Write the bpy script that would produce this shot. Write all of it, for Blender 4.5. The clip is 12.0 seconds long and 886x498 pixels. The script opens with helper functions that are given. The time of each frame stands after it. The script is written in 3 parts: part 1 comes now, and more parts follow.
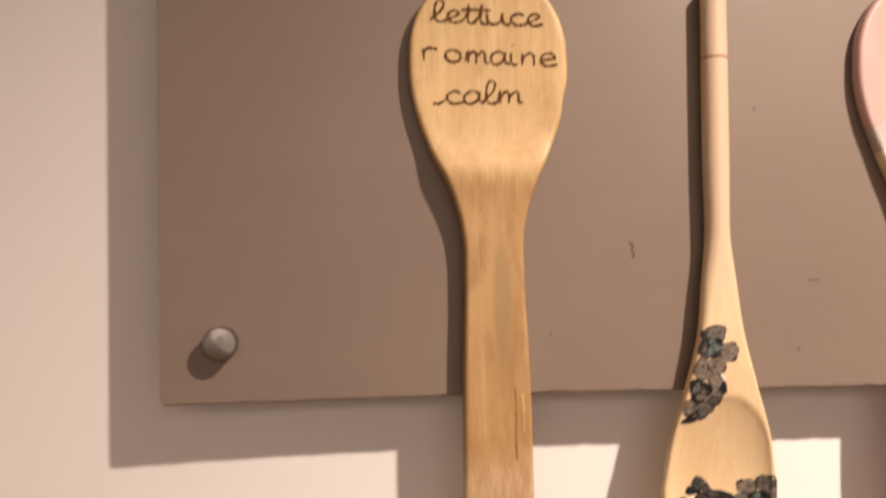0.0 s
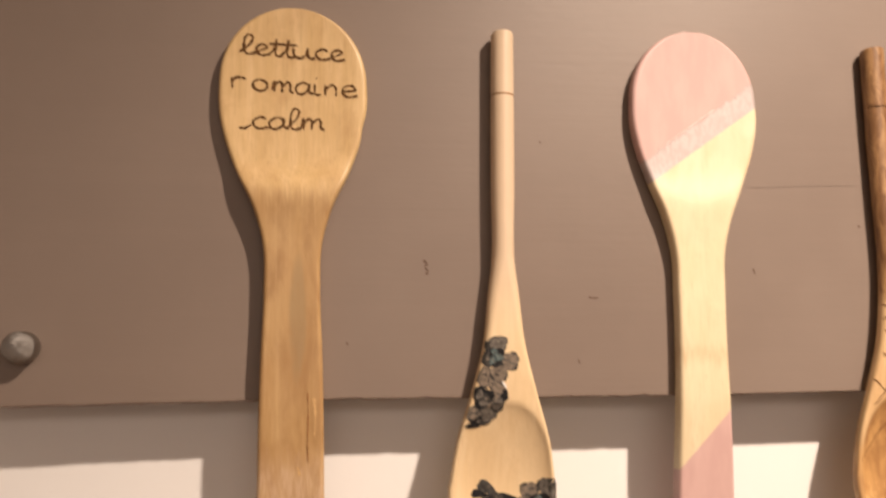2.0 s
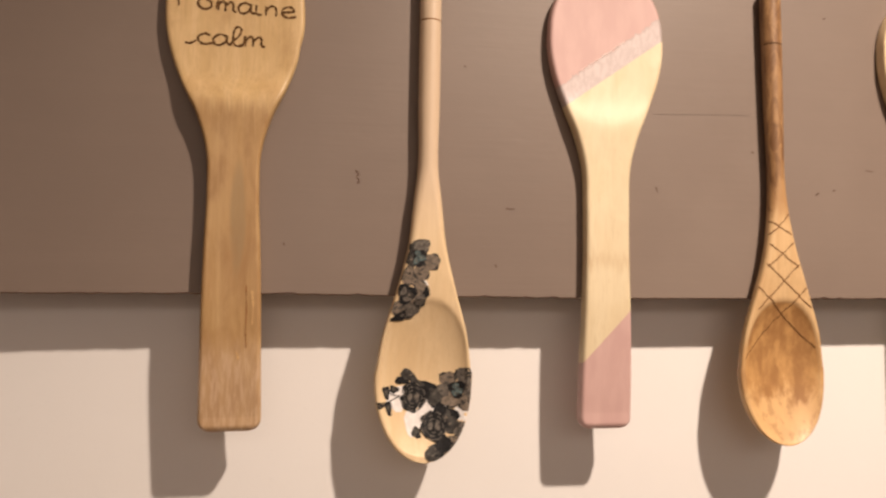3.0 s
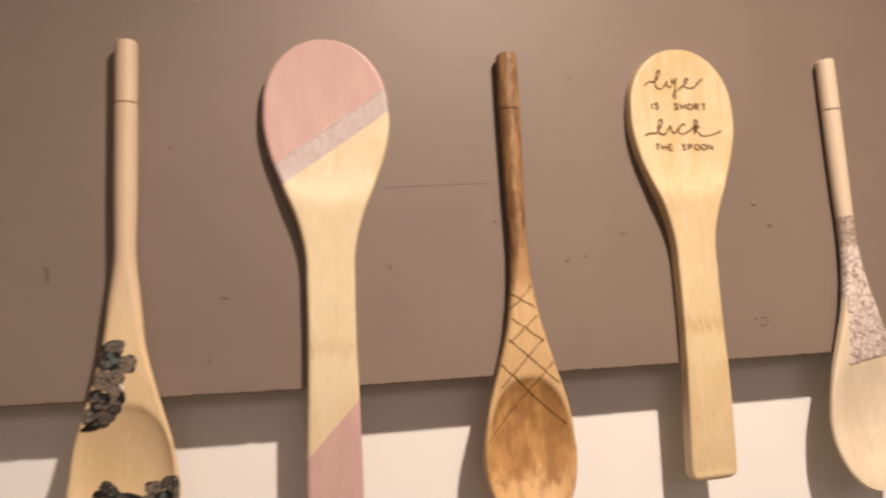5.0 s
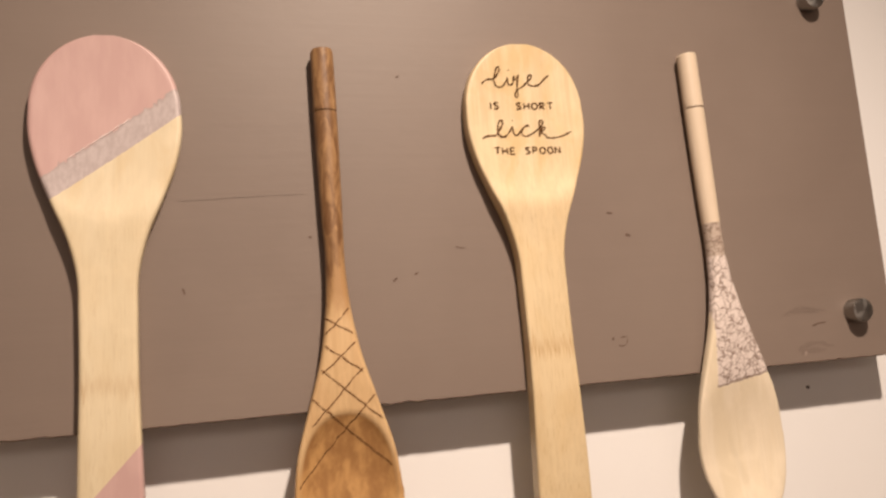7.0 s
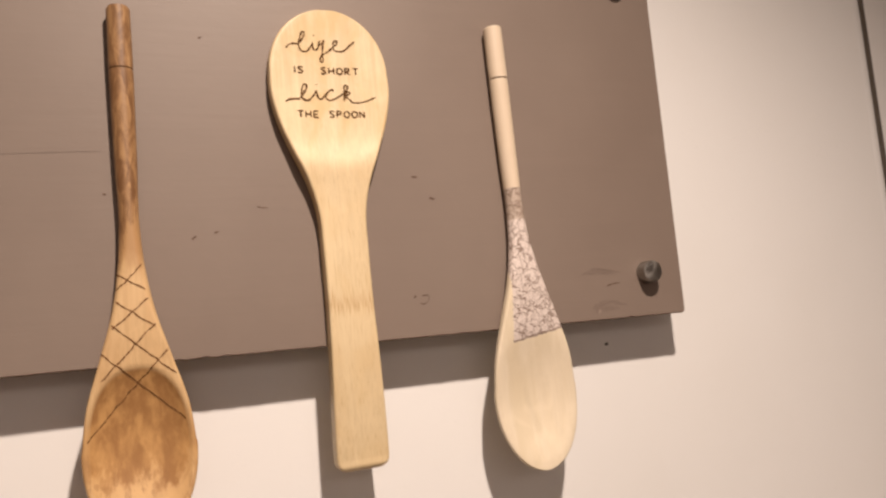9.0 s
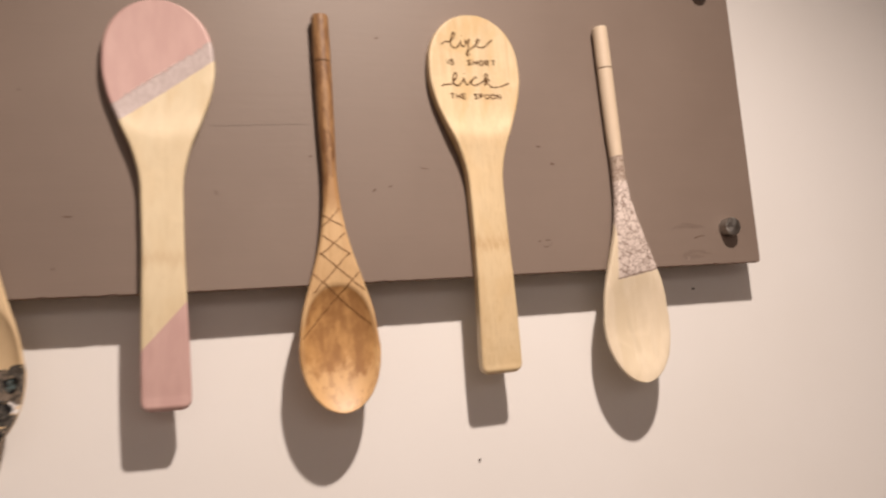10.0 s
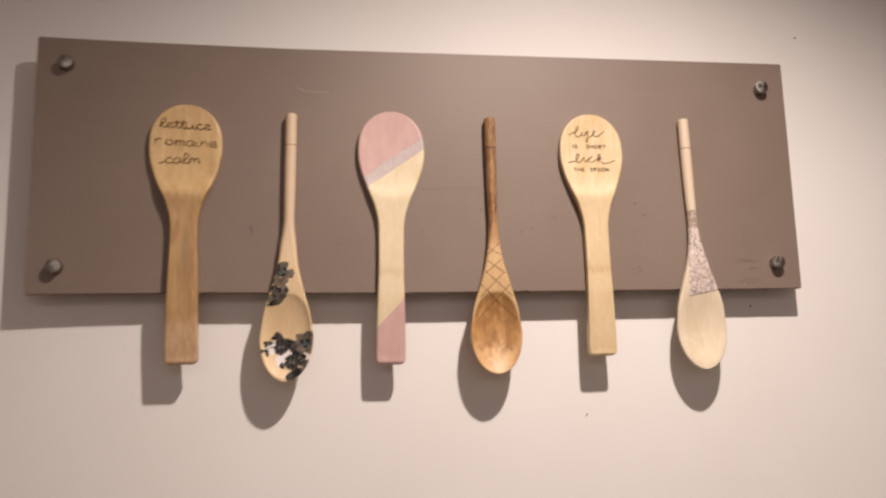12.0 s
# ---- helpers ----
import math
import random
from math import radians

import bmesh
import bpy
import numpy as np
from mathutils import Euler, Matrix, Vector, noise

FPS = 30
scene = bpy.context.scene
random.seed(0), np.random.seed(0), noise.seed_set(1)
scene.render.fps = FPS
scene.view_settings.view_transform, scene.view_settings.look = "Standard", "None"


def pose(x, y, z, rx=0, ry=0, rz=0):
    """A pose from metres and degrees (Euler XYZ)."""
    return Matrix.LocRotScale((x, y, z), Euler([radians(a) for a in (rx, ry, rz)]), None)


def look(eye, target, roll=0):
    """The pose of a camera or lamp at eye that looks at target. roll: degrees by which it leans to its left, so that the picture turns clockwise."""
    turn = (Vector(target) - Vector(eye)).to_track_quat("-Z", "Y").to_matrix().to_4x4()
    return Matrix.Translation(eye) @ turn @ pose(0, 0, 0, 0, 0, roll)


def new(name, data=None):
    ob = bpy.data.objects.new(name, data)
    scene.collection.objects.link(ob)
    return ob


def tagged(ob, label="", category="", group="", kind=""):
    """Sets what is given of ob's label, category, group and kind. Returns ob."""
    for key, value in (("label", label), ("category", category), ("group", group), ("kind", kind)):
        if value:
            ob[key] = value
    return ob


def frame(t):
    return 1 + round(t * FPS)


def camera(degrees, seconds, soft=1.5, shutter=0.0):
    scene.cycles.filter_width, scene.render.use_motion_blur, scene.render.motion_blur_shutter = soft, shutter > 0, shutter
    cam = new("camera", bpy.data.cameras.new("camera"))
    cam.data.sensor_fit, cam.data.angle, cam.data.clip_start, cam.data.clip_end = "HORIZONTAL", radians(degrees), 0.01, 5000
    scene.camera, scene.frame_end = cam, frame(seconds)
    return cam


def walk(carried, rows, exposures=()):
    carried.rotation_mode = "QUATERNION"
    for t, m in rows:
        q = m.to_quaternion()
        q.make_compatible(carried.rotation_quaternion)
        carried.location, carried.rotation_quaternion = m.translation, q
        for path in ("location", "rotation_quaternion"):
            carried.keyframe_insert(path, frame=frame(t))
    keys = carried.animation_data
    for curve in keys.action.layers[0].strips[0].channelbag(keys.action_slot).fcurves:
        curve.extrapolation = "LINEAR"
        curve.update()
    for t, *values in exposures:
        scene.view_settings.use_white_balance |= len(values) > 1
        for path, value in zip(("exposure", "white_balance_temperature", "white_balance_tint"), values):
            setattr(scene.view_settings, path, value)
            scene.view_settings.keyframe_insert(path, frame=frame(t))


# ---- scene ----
cam = camera(57.7, 12.0, 2.3, 0.4)
PATH = [
    (0, (0.108, -0.403, 1.46), (0.261, 1.59, 1.539), -1.3),
    (0.5, (0.106, -0.412, 1.477), (0.316, 1.563, 1.713), -0.4),
    (1, (0.121, -0.418, 1.481), (0.349, 1.551, 1.748), -0.2),
    (1.5, (0.156, -0.424, 1.471), (0.407, 1.544, 1.727), -0.4),
    (2, (0.179, -0.44, 1.432), (0.477, 1.524, 1.663), -0.8),
    (2.5, (0.195, -0.465, 1.396), (0.51, 1.499, 1.609), 0.0),
    (2.7, (0.188, -0.474, 1.392), (0.538, 1.489, 1.546), 0.1),
    (4.3, (0.28, -0.503, 1.411), (0.71, 1.443, 1.58), -0.4),
    (4.5, (0.295, -0.506, 1.42), (0.72, 1.44, 1.591), -0.7),
    (5, (0.342, -0.489, 1.428), (0.829, 1.439, 1.639), -3.2),
    (5.5, (0.389, -0.483, 1.418), (0.931, 1.432, 1.613), -5.1),
    (6, (0.415, -0.487, 1.413), (0.967, 1.424, 1.612), -6.2),
    (6.5, (0.427, -0.472, 1.415), (0.976, 1.439, 1.636), -5.5),
    (7, (0.446, -0.457, 1.426), (1.001, 1.447, 1.684), -4.8),
    (7.5, (0.48, -0.461, 1.43), (1.072, 1.427, 1.722), -4.8),
    (7.7, (0.497, -0.463, 1.424), (1.107, 1.424, 1.688), -5.3),
    (9.3, (0.498, -0.514, 1.39), (1.291, 1.311, 1.588), -5.2),
    (9.5, (0.468, -0.536, 1.372), (1.242, 1.293, 1.611), -5.6),
    (10, (0.4, -0.594, 1.346), (1.035, 1.287, 1.591), -4.7),
    (10.5, (0.352, -0.684, 1.33), (0.914, 1.213, 1.625), -4.3),
    (11, (0.338, -0.782, 1.323), (0.82, 1.128, 1.667), -4.6),
    (11.5, (0.345, -0.843, 1.315), (0.711, 1.09, 1.672), -3.9),
    (12, (0.32, -0.915, 1.307), (0.607, 1.04, 1.614), -1.5),
]
walk(cam, [(t, look(eye, target, roll)) for t, eye, target, roll in PATH],
     [(0, 0.76, 6560, 12), (0.5, 0.90, 6560, 12), (1, 0.73, 6600, 12), (1.5, 0.74, 6640, 11), (2, 0.63, 6620, 10), (2.5, 0.48, 6580, 10), (4.5, 0.14, 6500, 10), (5.5, 0.20, 6450, 10),
      (6.2, 0.13, 6460, 10), (7.5, 0.11, 6500, 10), (9.5, 0.12, 6180, 10), (10.2, 0.09, 6120, 10), (12, 0.15, 5980, 10)])

# ---- light ----
world = bpy.data.worlds.new("room_air")
scene.world = world
world.use_nodes = True
world.node_tree.nodes["Background"].inputs[0].default_value = (0.02, 0.018, 0.015, 1)


def lamp(name, kind, place, target, energy, colour):
    data = bpy.data.lights.new(name, kind)
    data.energy, data.color = energy, colour
    ob = new(name, data)
    ob.matrix_world = look(place, target)
    return data


# the picture spot over the board, near the wall
spot = lamp("ceiling_spot", "SPOT", (0.675, -0.64, 2.115), (0.628, -0.51, 1.44), 66.0, (1.0, 0.80, 0.645))
spot.spot_size, spot.spot_blend, spot.shadow_soft_size = radians(130), 1.0, 0.018
# added soft fill for the ambient level, high behind the viewer, no known source
room_fill = lamp("room_fill_light", "AREA", (0.3, -3.9, 2.44), (0.3, -3.9, 0.0), 41.0, (1.0, 0.80, 0.66))
room_fill.shape, room_fill.size, room_fill.size_y = "RECTANGLE", 3.4, 2.0


# ---- materials ----
class Nodes:
    """A short way to write a node material."""

    def __init__(self, name, rough=0.6, metal=0.0):
        self.mat = bpy.data.materials.new(name)
        self.mat.use_nodes = True
        self.tree = self.mat.node_tree
        self.bsdf = self.tree.nodes["Principled BSDF"]
        self.bsdf.inputs["Roughness"].default_value = rough
        self.bsdf.inputs["Metallic"].default_value = metal
        self.where = self.tree.nodes.new("ShaderNodeTexCoord").outputs["Object"]

    def put(self, socket, value):
        if isinstance(value, bpy.types.NodeSocket):
            self.tree.links.new(value, socket)
        elif isinstance(value, tuple) and len(value) == 3 and socket.type == "RGBA":
            socket.default_value = (*value, 1)
        else:
            socket.default_value = value

    def scaled(self, x, y, z):
        n = self.tree.nodes.new("ShaderNodeMapping")
        self.put(n.inputs[0], self.where)
        n.inputs["Scale"].default_value = (x, y, z)
        return n.outputs[0]

    def noise(self, vector, scale=1.0, detail=4.0, rough=0.55, warp=0.0):
        n = self.tree.nodes.new("ShaderNodeTexNoise")
        self.put(n.inputs["Vector"], vector)
        n.inputs["Scale"].default_value, n.inputs["Detail"].default_value = scale, detail
        n.inputs["Roughness"].default_value, n.inputs["Distortion"].default_value = rough, warp
        return n.outputs[0]

    def cells(self, vector, scale):
        n = self.tree.nodes.new("ShaderNodeTexVoronoi")
        n.feature = "DISTANCE_TO_EDGE"
        self.put(n.inputs["Vector"], vector)
        n.inputs["Scale"].default_value = scale
        return n.outputs[0]

    def maths(self, kind, a, b=0.0, c=0.0):
        n = self.tree.nodes.new("ShaderNodeMath")
        n.operation = kind
        for socket, value in zip(n.inputs, (a, b, c)):
            self.put(socket, value)
        return n.outputs[0]

    def ease(self, value, low, high):
        n = self.tree.nodes.new("ShaderNodeMapRange")
        n.interpolation_type = "SMOOTHSTEP"
        self.put(n.inputs[0], value)
        n.inputs[1].default_value, n.inputs[2].default_value = low, high
        return n.outputs[0]

    def mix(self, factor, a, b, kind="MIX"):
        n = self.tree.nodes.new("ShaderNodeMix")
        n.data_type, n.blend_type = "RGBA", kind
        self.put(n.inputs[0], factor)
        self.put(n.inputs[6], a)
        self.put(n.inputs[7], b)
        return n.outputs[2]

    def axes(self):
        n = self.tree.nodes.new("ShaderNodeSeparateXYZ")
        self.put(n.inputs[0], self.where)
        return n.outputs

    def bump(self, height, strength, distance):
        n = self.tree.nodes.new("ShaderNodeBump")
        n.inputs["Strength"].default_value, n.inputs["Distance"].default_value = strength, distance
        self.put(n.inputs["Height"], height)
        self.put(self.bsdf.inputs["Normal"], n.outputs[0])

    def done(self, colour, rough=None):
        self.put(self.bsdf.inputs["Base Color"], colour)
        if rough is not None:
            self.put(self.bsdf.inputs["Roughness"], rough)
        return self.mat


def wall_paint(name, colour, worn):
    n = Nodes(name, 0.75)
    fine, wide = n.noise(n.where, 420, 3), n.noise(n.where, 3.0, 5)
    n.bump(n.noise(n.where, 240, 4, 0.6), 0.10, 0.0005)
    tone = n.mix(n.ease(wide, 0.35, 0.7), colour, worn)
    return n.done(n.mix(n.ease(fine, 0.6, 0.8), tone, tuple(v * 0.96 for v in colour)))


def board_paint():
    n = Nodes("taupe_board_paint", 0.5)
    wide, streak = n.noise(n.where, 5.0, 5, 0.6), n.noise(n.scaled(6, 6, 90), 1.0, 4)
    tone = n.mix(n.ease(wide, 0.3, 0.72), (0.190, 0.146, 0.121), (0.214, 0.167, 0.139))
    tone = n.mix(n.maths("MULTIPLY", n.ease(streak, 0.45, 0.75), 0.12), tone, (0.238, 0.185, 0.153))
    speck = n.ease(n.noise(n.where, 160, 2, 0.5), 0.72, 0.80)
    tone = n.mix(n.maths("MULTIPLY", speck, 0.3), tone, (0.20, 0.14, 0.11))
    brush = n.noise(n.scaled(9, 9, 330), 1.0, 4, 0.6)
    n.bump(n.maths("ADD", brush, n.noise(n.scaled(90, 90, 200), 1.0, 4)), 0.16, 0.0004)
    return n.done(tone, n.maths("MULTIPLY_ADD", wide, 0.2, 0.4))


def wood(name, dark, light, rough=0.5, fibre=1.0, worn=None, detail=None):
    """Wood with its grain along z. worn: (colour, low, high) of a blotchy stain. detail: a function that changes the tone."""
    n = Nodes(name, rough)
    grain = n.noise(n.scaled(900, 900, 11), 1.0, 5, 0.6, 0.4)
    broad = n.noise(n.scaled(95, 95, 7), 1.0, 3, 0.5, 1.2)
    tone = n.mix(n.ease(broad, 0.3, 0.7), dark, light)
    tone = n.mix(n.maths("MULTIPLY", n.ease(grain, 0.42, 0.66), 0.62 * fibre), tone, tuple(v * 0.72 for v in dark))
    hair = n.noise(n.scaled(2400, 2400, 26), 1.0, 3, 0.6, 0.2)
    tone = n.mix(n.maths("MULTIPLY", n.ease(hair, 0.52, 0.66), 0.55 * fibre), tone, tuple(v * 0.66 for v in dark))
    patchy = n.noise(n.where, 55, 4, 0.55, 0.5)
    tone = n.mix(n.maths("MULTIPLY", n.ease(patchy, 0.45, 0.7), 0.35), tone, tuple(min(0.85, v * 1.12) for v in light))
    cloud = n.noise(n.scaled(42, 42, 16), 1.0, 5, 0.6, 0.6)
    tone = n.mix(n.maths("MULTIPLY", n.ease(cloud, 0.5, 0.72), 0.30), tone, tuple(v * 0.80 for v in dark))
    if worn:
        blot = n.noise(n.scaled(70, 70, 28), 1.0, 5, 0.6, 0.8)
        tone = n.mix(n.ease(blot, worn[1], worn[2]), tone, worn[0])
    if detail:
        tone = detail(n, tone, grain)
    n.bump(grain, 0.25, 0.0003)
    return n.done(tone)


def bamboo_knot(n, tone, grain):
    """The darker node ring of the cane, and the browner handle below the head."""
    x, y, z = n.axes()
    ring = n.maths("SUBTRACT", 1.0, n.ease(n.maths("ABSOLUTE", n.maths("ADD", z, n.maths("MULTIPLY_ADD", grain, 0.034, 0.172))), 0.0, 0.007))
    dash = n.ease(n.noise(n.scaled(1700, 1700, 95), 1.0, 3, 0.6), 0.55, 0.66)
    shaft = n.ease(n.maths("MULTIPLY", z, -1.0), 0.088, 0.112)
    tone = n.mix(n.maths("MULTIPLY", shaft, 0.30), tone, (0.62, 0.50, 0.30))
    tone = n.mix(n.maths("MULTIPLY", n.maths("MULTIPLY", shaft, dash), 0.42), tone, (0.45, 0.31, 0.15))
    gold = n.ease(n.noise(n.scaled(38, 38, 24), 1.0, 4, 0.55, 0.4), 0.43, 0.62)
    tone = n.mix(n.maths("MULTIPLY", n.maths("MULTIPLY_ADD", shaft, -0.7, 1.0), n.maths("MULTIPLY", gold, 0.55)), tone, (0.61, 0.415, 0.17))
    return n.mix(n.maths("MULTIPLY", ring, n.maths("MULTIPLY", n.maths("MULTIPLY_ADD", dash, 0.6, grain), 0.8)), tone, (0.42, 0.25, 0.10))


def toasted(n, tone, grain):
    x, y, z = n.axes()
    low = n.ease(n.maths("MULTIPLY_ADD", grain, 0.012, n.maths("MULTIPLY", z, -1.0)), 0.104, 0.120)
    patch = n.ease(n.noise(n.scaled(80, 80, 22), 1.0, 5, 0.6, 0.4), 0.42, 0.68)
    tone = n.mix(n.maths("MULTIPLY", low, 0.6), tone, (0.35, 0.20, 0.08))
    tone = n.mix(n.maths("MULTIPLY", n.maths("MULTIPLY", low, patch), 0.55), tone, (0.24, 0.12, 0.045))
    streak = n.ease(n.noise(n.scaled(420, 420, 8), 1.0, 4, 0.6, 0.8), 0.56, 0.68)
    tone = n.mix(n.maths("MULTIPLY", n.maths("MULTIPLY", low, streak), 0.35), tone, (0.60, 0.42, 0.22))
    brown = n.ease(n.noise(n.scaled(48, 48, 30), 1.0, 5, 0.6, 0.4), 0.45, 0.66)
    tone = n.mix(n.maths("MULTIPLY", brown, 0.32), tone, (0.36, 0.20, 0.08))
    far = n.maths("ADD", n.maths("POWER", n.maths("DIVIDE", n.maths("SUBTRACT", x, 0.0035), 0.0048), 2.0), n.maths("POWER", n.maths("DIVIDE", n.maths("ADD", z, 0.176), 0.036), 2.0))
    smear = n.maths("SUBTRACT", 1.0, n.ease(n.maths("MULTIPLY_ADD", patch, 0.9, far), 0.55, 1.55))
    tone = n.mix(n.maths("MULTIPLY", smear, 0.55), tone, (0.27, 0.195, 0.105))
    dash = n.ease(n.noise(n.scaled(1300, 1300, 60), 1.0, 3, 0.6), 0.54, 0.66)
    tone = n.mix(n.maths("MULTIPLY", dash, 0.22), tone, (0.34, 0.20, 0.075))
    foot = n.ease(n.maths("MULTIPLY_ADD", grain, 0.03, n.maths("MULTIPLY", z, -1.0)), 0.250, 0.272)
    scuffed = n.ease(n.noise(n.scaled(700, 700, 60), 1.0, 4, 0.65), 0.42, 0.62)
    return n.mix(n.maths("MULTIPLY", foot, n.maths("MULTIPLY_ADD", scuffed, 0.45, 0.3)), tone, (0.60, 0.43, 0.29))


def painted_paddle(n, tone, grain):
    """Pink above a slanting silver band, bare wood below it, and a pink dipped handle end."""
    x, y, z = n.axes()
    s = n.maths("MULTIPLY", z, -1.0)
    tone = n.mix(0.6, tone, bamboo_knot(n, tone, grain))
    rag = n.noise(n.where, 500, 3)
    slant = n.maths("ADD", n.maths("MULTIPLY_ADD", x, 0.715, s), n.maths("MULTIPLY_ADD", rag, 0.0012, -0.0006))
    torn = n.maths("ADD", slant, n.maths("MULTIPLY_ADD", n.noise(n.scaled(520, 520, 160), 1.0, 3, 0.65), 0.0095, -0.00475))
    thin = n.noise(n.scaled(110, 110, 32), 1.0, 4)
    pink = n.mix(n.ease(thin, 0.35, 0.75), (0.535, 0.352, 0.332), (0.592, 0.404, 0.378))
    silver = n.mix(n.ease(n.noise(n.scaled(480, 480, 230), 1.0, 4), 0.32, 0.70), (0.44, 0.375, 0.370), (0.525, 0.460, 0.455))
    below_pink, below_band = n.ease(torn, 0.0555, 0.0563), n.ease(slant, 0.0715, 0.0719)
    foot = n.ease(n.maths("MULTIPLY_ADD", x, 1.07, s), 0.2357, 0.2362)
    silver = n.mix(n.maths("MULTIPLY", n.maths("SUBTRACT", 1.0, n.ease(torn, 0.0560, 0.0580)), 0.45), silver, (0.30, 0.235, 0.225))
    tone = n.mix(below_pink, pink, n.mix(below_band, silver, n.mix(foot, tone, pink)))
    band = n.maths("SUBTRACT", below_pink, below_band)
    n.put(n.bsdf.inputs["Metallic"], n.maths("MULTIPLY", band, 0.12))
    return tone


def stained_spoon(n, tone, grain):
    """Dark stain on the handle that wears off above the carved lattice, and a mottled bowl."""
    x, y, z = n.axes()
    s = n.maths("MULTIPLY", z, -1.0)
    wob = n.noise(n.scaled(160, 160, 32), 1.0, 4, 0.6, 0.8)
    edge = n.maths("ADD", n.maths("MULTIPLY_ADD", wob, 0.115, n.maths("SUBTRACT", s, 0.0575)), n.maths("MULTIPLY", x, 1.6))
    mottled = n.mix(n.ease(n.noise(n.scaled(210, 210, 60), 1.0, 5, 0.65, 0.6), 0.34, 0.68), (0.165, 0.080, 0.033), (0.37, 0.215, 0.098))
    worn_streak = n.ease(n.noise(n.scaled(330, 330, 30), 1.0, 4, 0.6, 0.5), 0.60, 0.70)
    mottled = n.mix(n.maths("MULTIPLY", worn_streak, 0.7), mottled, (0.50, 0.31, 0.155))
    below = n.mix(n.ease(n.maths("MULTIPLY_ADD", wob, 0.03, s), 0.158, 0.176), (0.40, 0.235, 0.105), tone)
    tone = n.mix(n.ease(edge, 0.120, 0.133), mottled, below)
    cup = n.maths("SUBTRACT", 1.0, n.ease(n.maths("SQRT", n.maths("ADD", n.maths("POWER", n.maths("ABSOLUTE", n.maths("DIVIDE", x, 0.0271)), 2.3), n.maths("POWER", n.maths("ABSOLUTE", n.maths("DIVIDE", n.maths("SUBTRACT", s, 0.2545), 0.0462)), 2.3))), 0.93, 1.0))
    patch = n.noise(n.scaled(110, 110, 52), 1.0, 6, 0.60, 0.15)
    inner = n.mix(n.ease(patch, 0.34, 0.66), (0.33, 0.170, 0.062), (0.53, 0.305, 0.118))
    light = n.ease(n.maths("MULTIPLY_ADD", patch, 0.07, s), 0.298, 0.312)
    inner = n.mix(n.maths("MULTIPLY", light, 0.6), inner, (0.66, 0.44, 0.22))
    drip = n.ease(n.noise(n.scaled(230, 230, 80), 1.0, 6, 0.68, 0.1), 0.53, 0.60)
    inner = n.mix(n.maths("MULTIPLY", drip, n.maths("MULTIPLY", n.ease(s, 0.245, 0.275), 0.45)), inner, (0.27, 0.135, 0.050))
    return n.mix(n.maths("MAXIMUM", cup, n.maths("MULTIPLY", n.ease(n.maths("MULTIPLY_ADD", patch, 0.02, s), 0.235, 0.262), 0.8)), tone, inner)


def pale_handle(n, tone, grain):
    """The turned handle is a little paler and pinker than the bowl."""
    x, y, z = n.axes()
    up = n.maths("SUBTRACT", 1.0, n.ease(n.maths("MULTIPLY", z, -1.0), 0.12, 0.19))
    return n.mix(n.maths("MULTIPLY", up, 0.65), tone, (0.60, 0.475, 0.37))


def papered_spoon(n, tone, grain):
    """Crackle-printed paper pasted round the neck."""
    x, y, z = n.axes()
    s = n.maths("MULTIPLY", z, -1.0)
    tone = n.mix(0.8, tone, pale_handle(n, tone, grain))
    wob = n.noise(n.where, 320, 3)
    bent = n.tree.nodes.new("ShaderNodeVectorMath")
    bent.operation = "MULTIPLY_ADD"
    puff = n.tree.nodes.new("ShaderNodeTexNoise")
    n.put(puff.inputs["Vector"], n.where)
    puff.inputs["Scale"].default_value = 210
    n.put(bent.inputs[0], puff.outputs[1])
    bent.inputs[1].default_value = (0.011, 0.011, 0.011)
    n.put(bent.inputs[2], n.where)
    line = n.maths("SUBTRACT", 1.0, n.ease(n.cells(bent.outputs[0], 150), 0.022, 0.080))
    more = n.maths("SUBTRACT", 1.0, n.ease(n.cells(bent.outputs[0], 300), 0.012, 0.085))
    print_tone = n.mix(n.maths("MULTIPLY", more, 0.38), (0.68, 0.60, 0.56), (0.26, 0.18, 0.145))
    print_tone = n.mix(n.maths("MULTIPLY", line, 0.85), print_tone, (0.19, 0.128, 0.102))
    old = n.mix(n.maths("MULTIPLY", line, 0.75), (0.46, 0.375, 0.315), (0.17, 0.115, 0.085))
    print_tone = n.mix(n.ease(s, 0.1365, 0.1372), old, print_tone)
    top = n.ease(n.maths("MULTIPLY_ADD", wob, 0.0006, s), 0.1152, 0.1156)
    hem = n.maths("ADD", n.maths("MULTIPLY_ADD", x, 0.16, s), n.maths("MULTIPLY", wob, 0.004))
    foot = n.maths("SUBTRACT", 1.0, n.ease(hem, 0.2192, 0.2198))
    print_tone = n.mix(n.maths("MULTIPLY", n.ease(hem, 0.2176, 0.2184), 0.7), print_tone, (0.16, 0.10, 0.075))
    side = n.ease(n.maths("ADD", n.maths("MULTIPLY_ADD", s, 0.066, x), n.maths("MULTIPLY", wob, 0.002)), 0.0005, 0.0012)
    high = n.maths("SUBTRACT", 1.0, n.ease(s, 0.138, 0.140))
    cover = n.maths("MULTIPLY", n.maths("MULTIPLY", top, foot), n.maths("MAXIMUM", side, high))
    return n.mix(cover, tone, print_tone)


def plain(name, colour, rough, metal=0.0, grain=300.0, depth=0.2):
    n = Nodes(name, rough, metal)
    v = n.noise(n.where, grain, 4)
    n.bsdf.inputs["Specular IOR Level"].default_value = 0.5 if rough < 0.6 else 0.15
    return n.done(n.mix(n.ease(v, 0.35, 0.7), colour, tuple(min(1.0, c * (1 + depth)) for c in colour)))


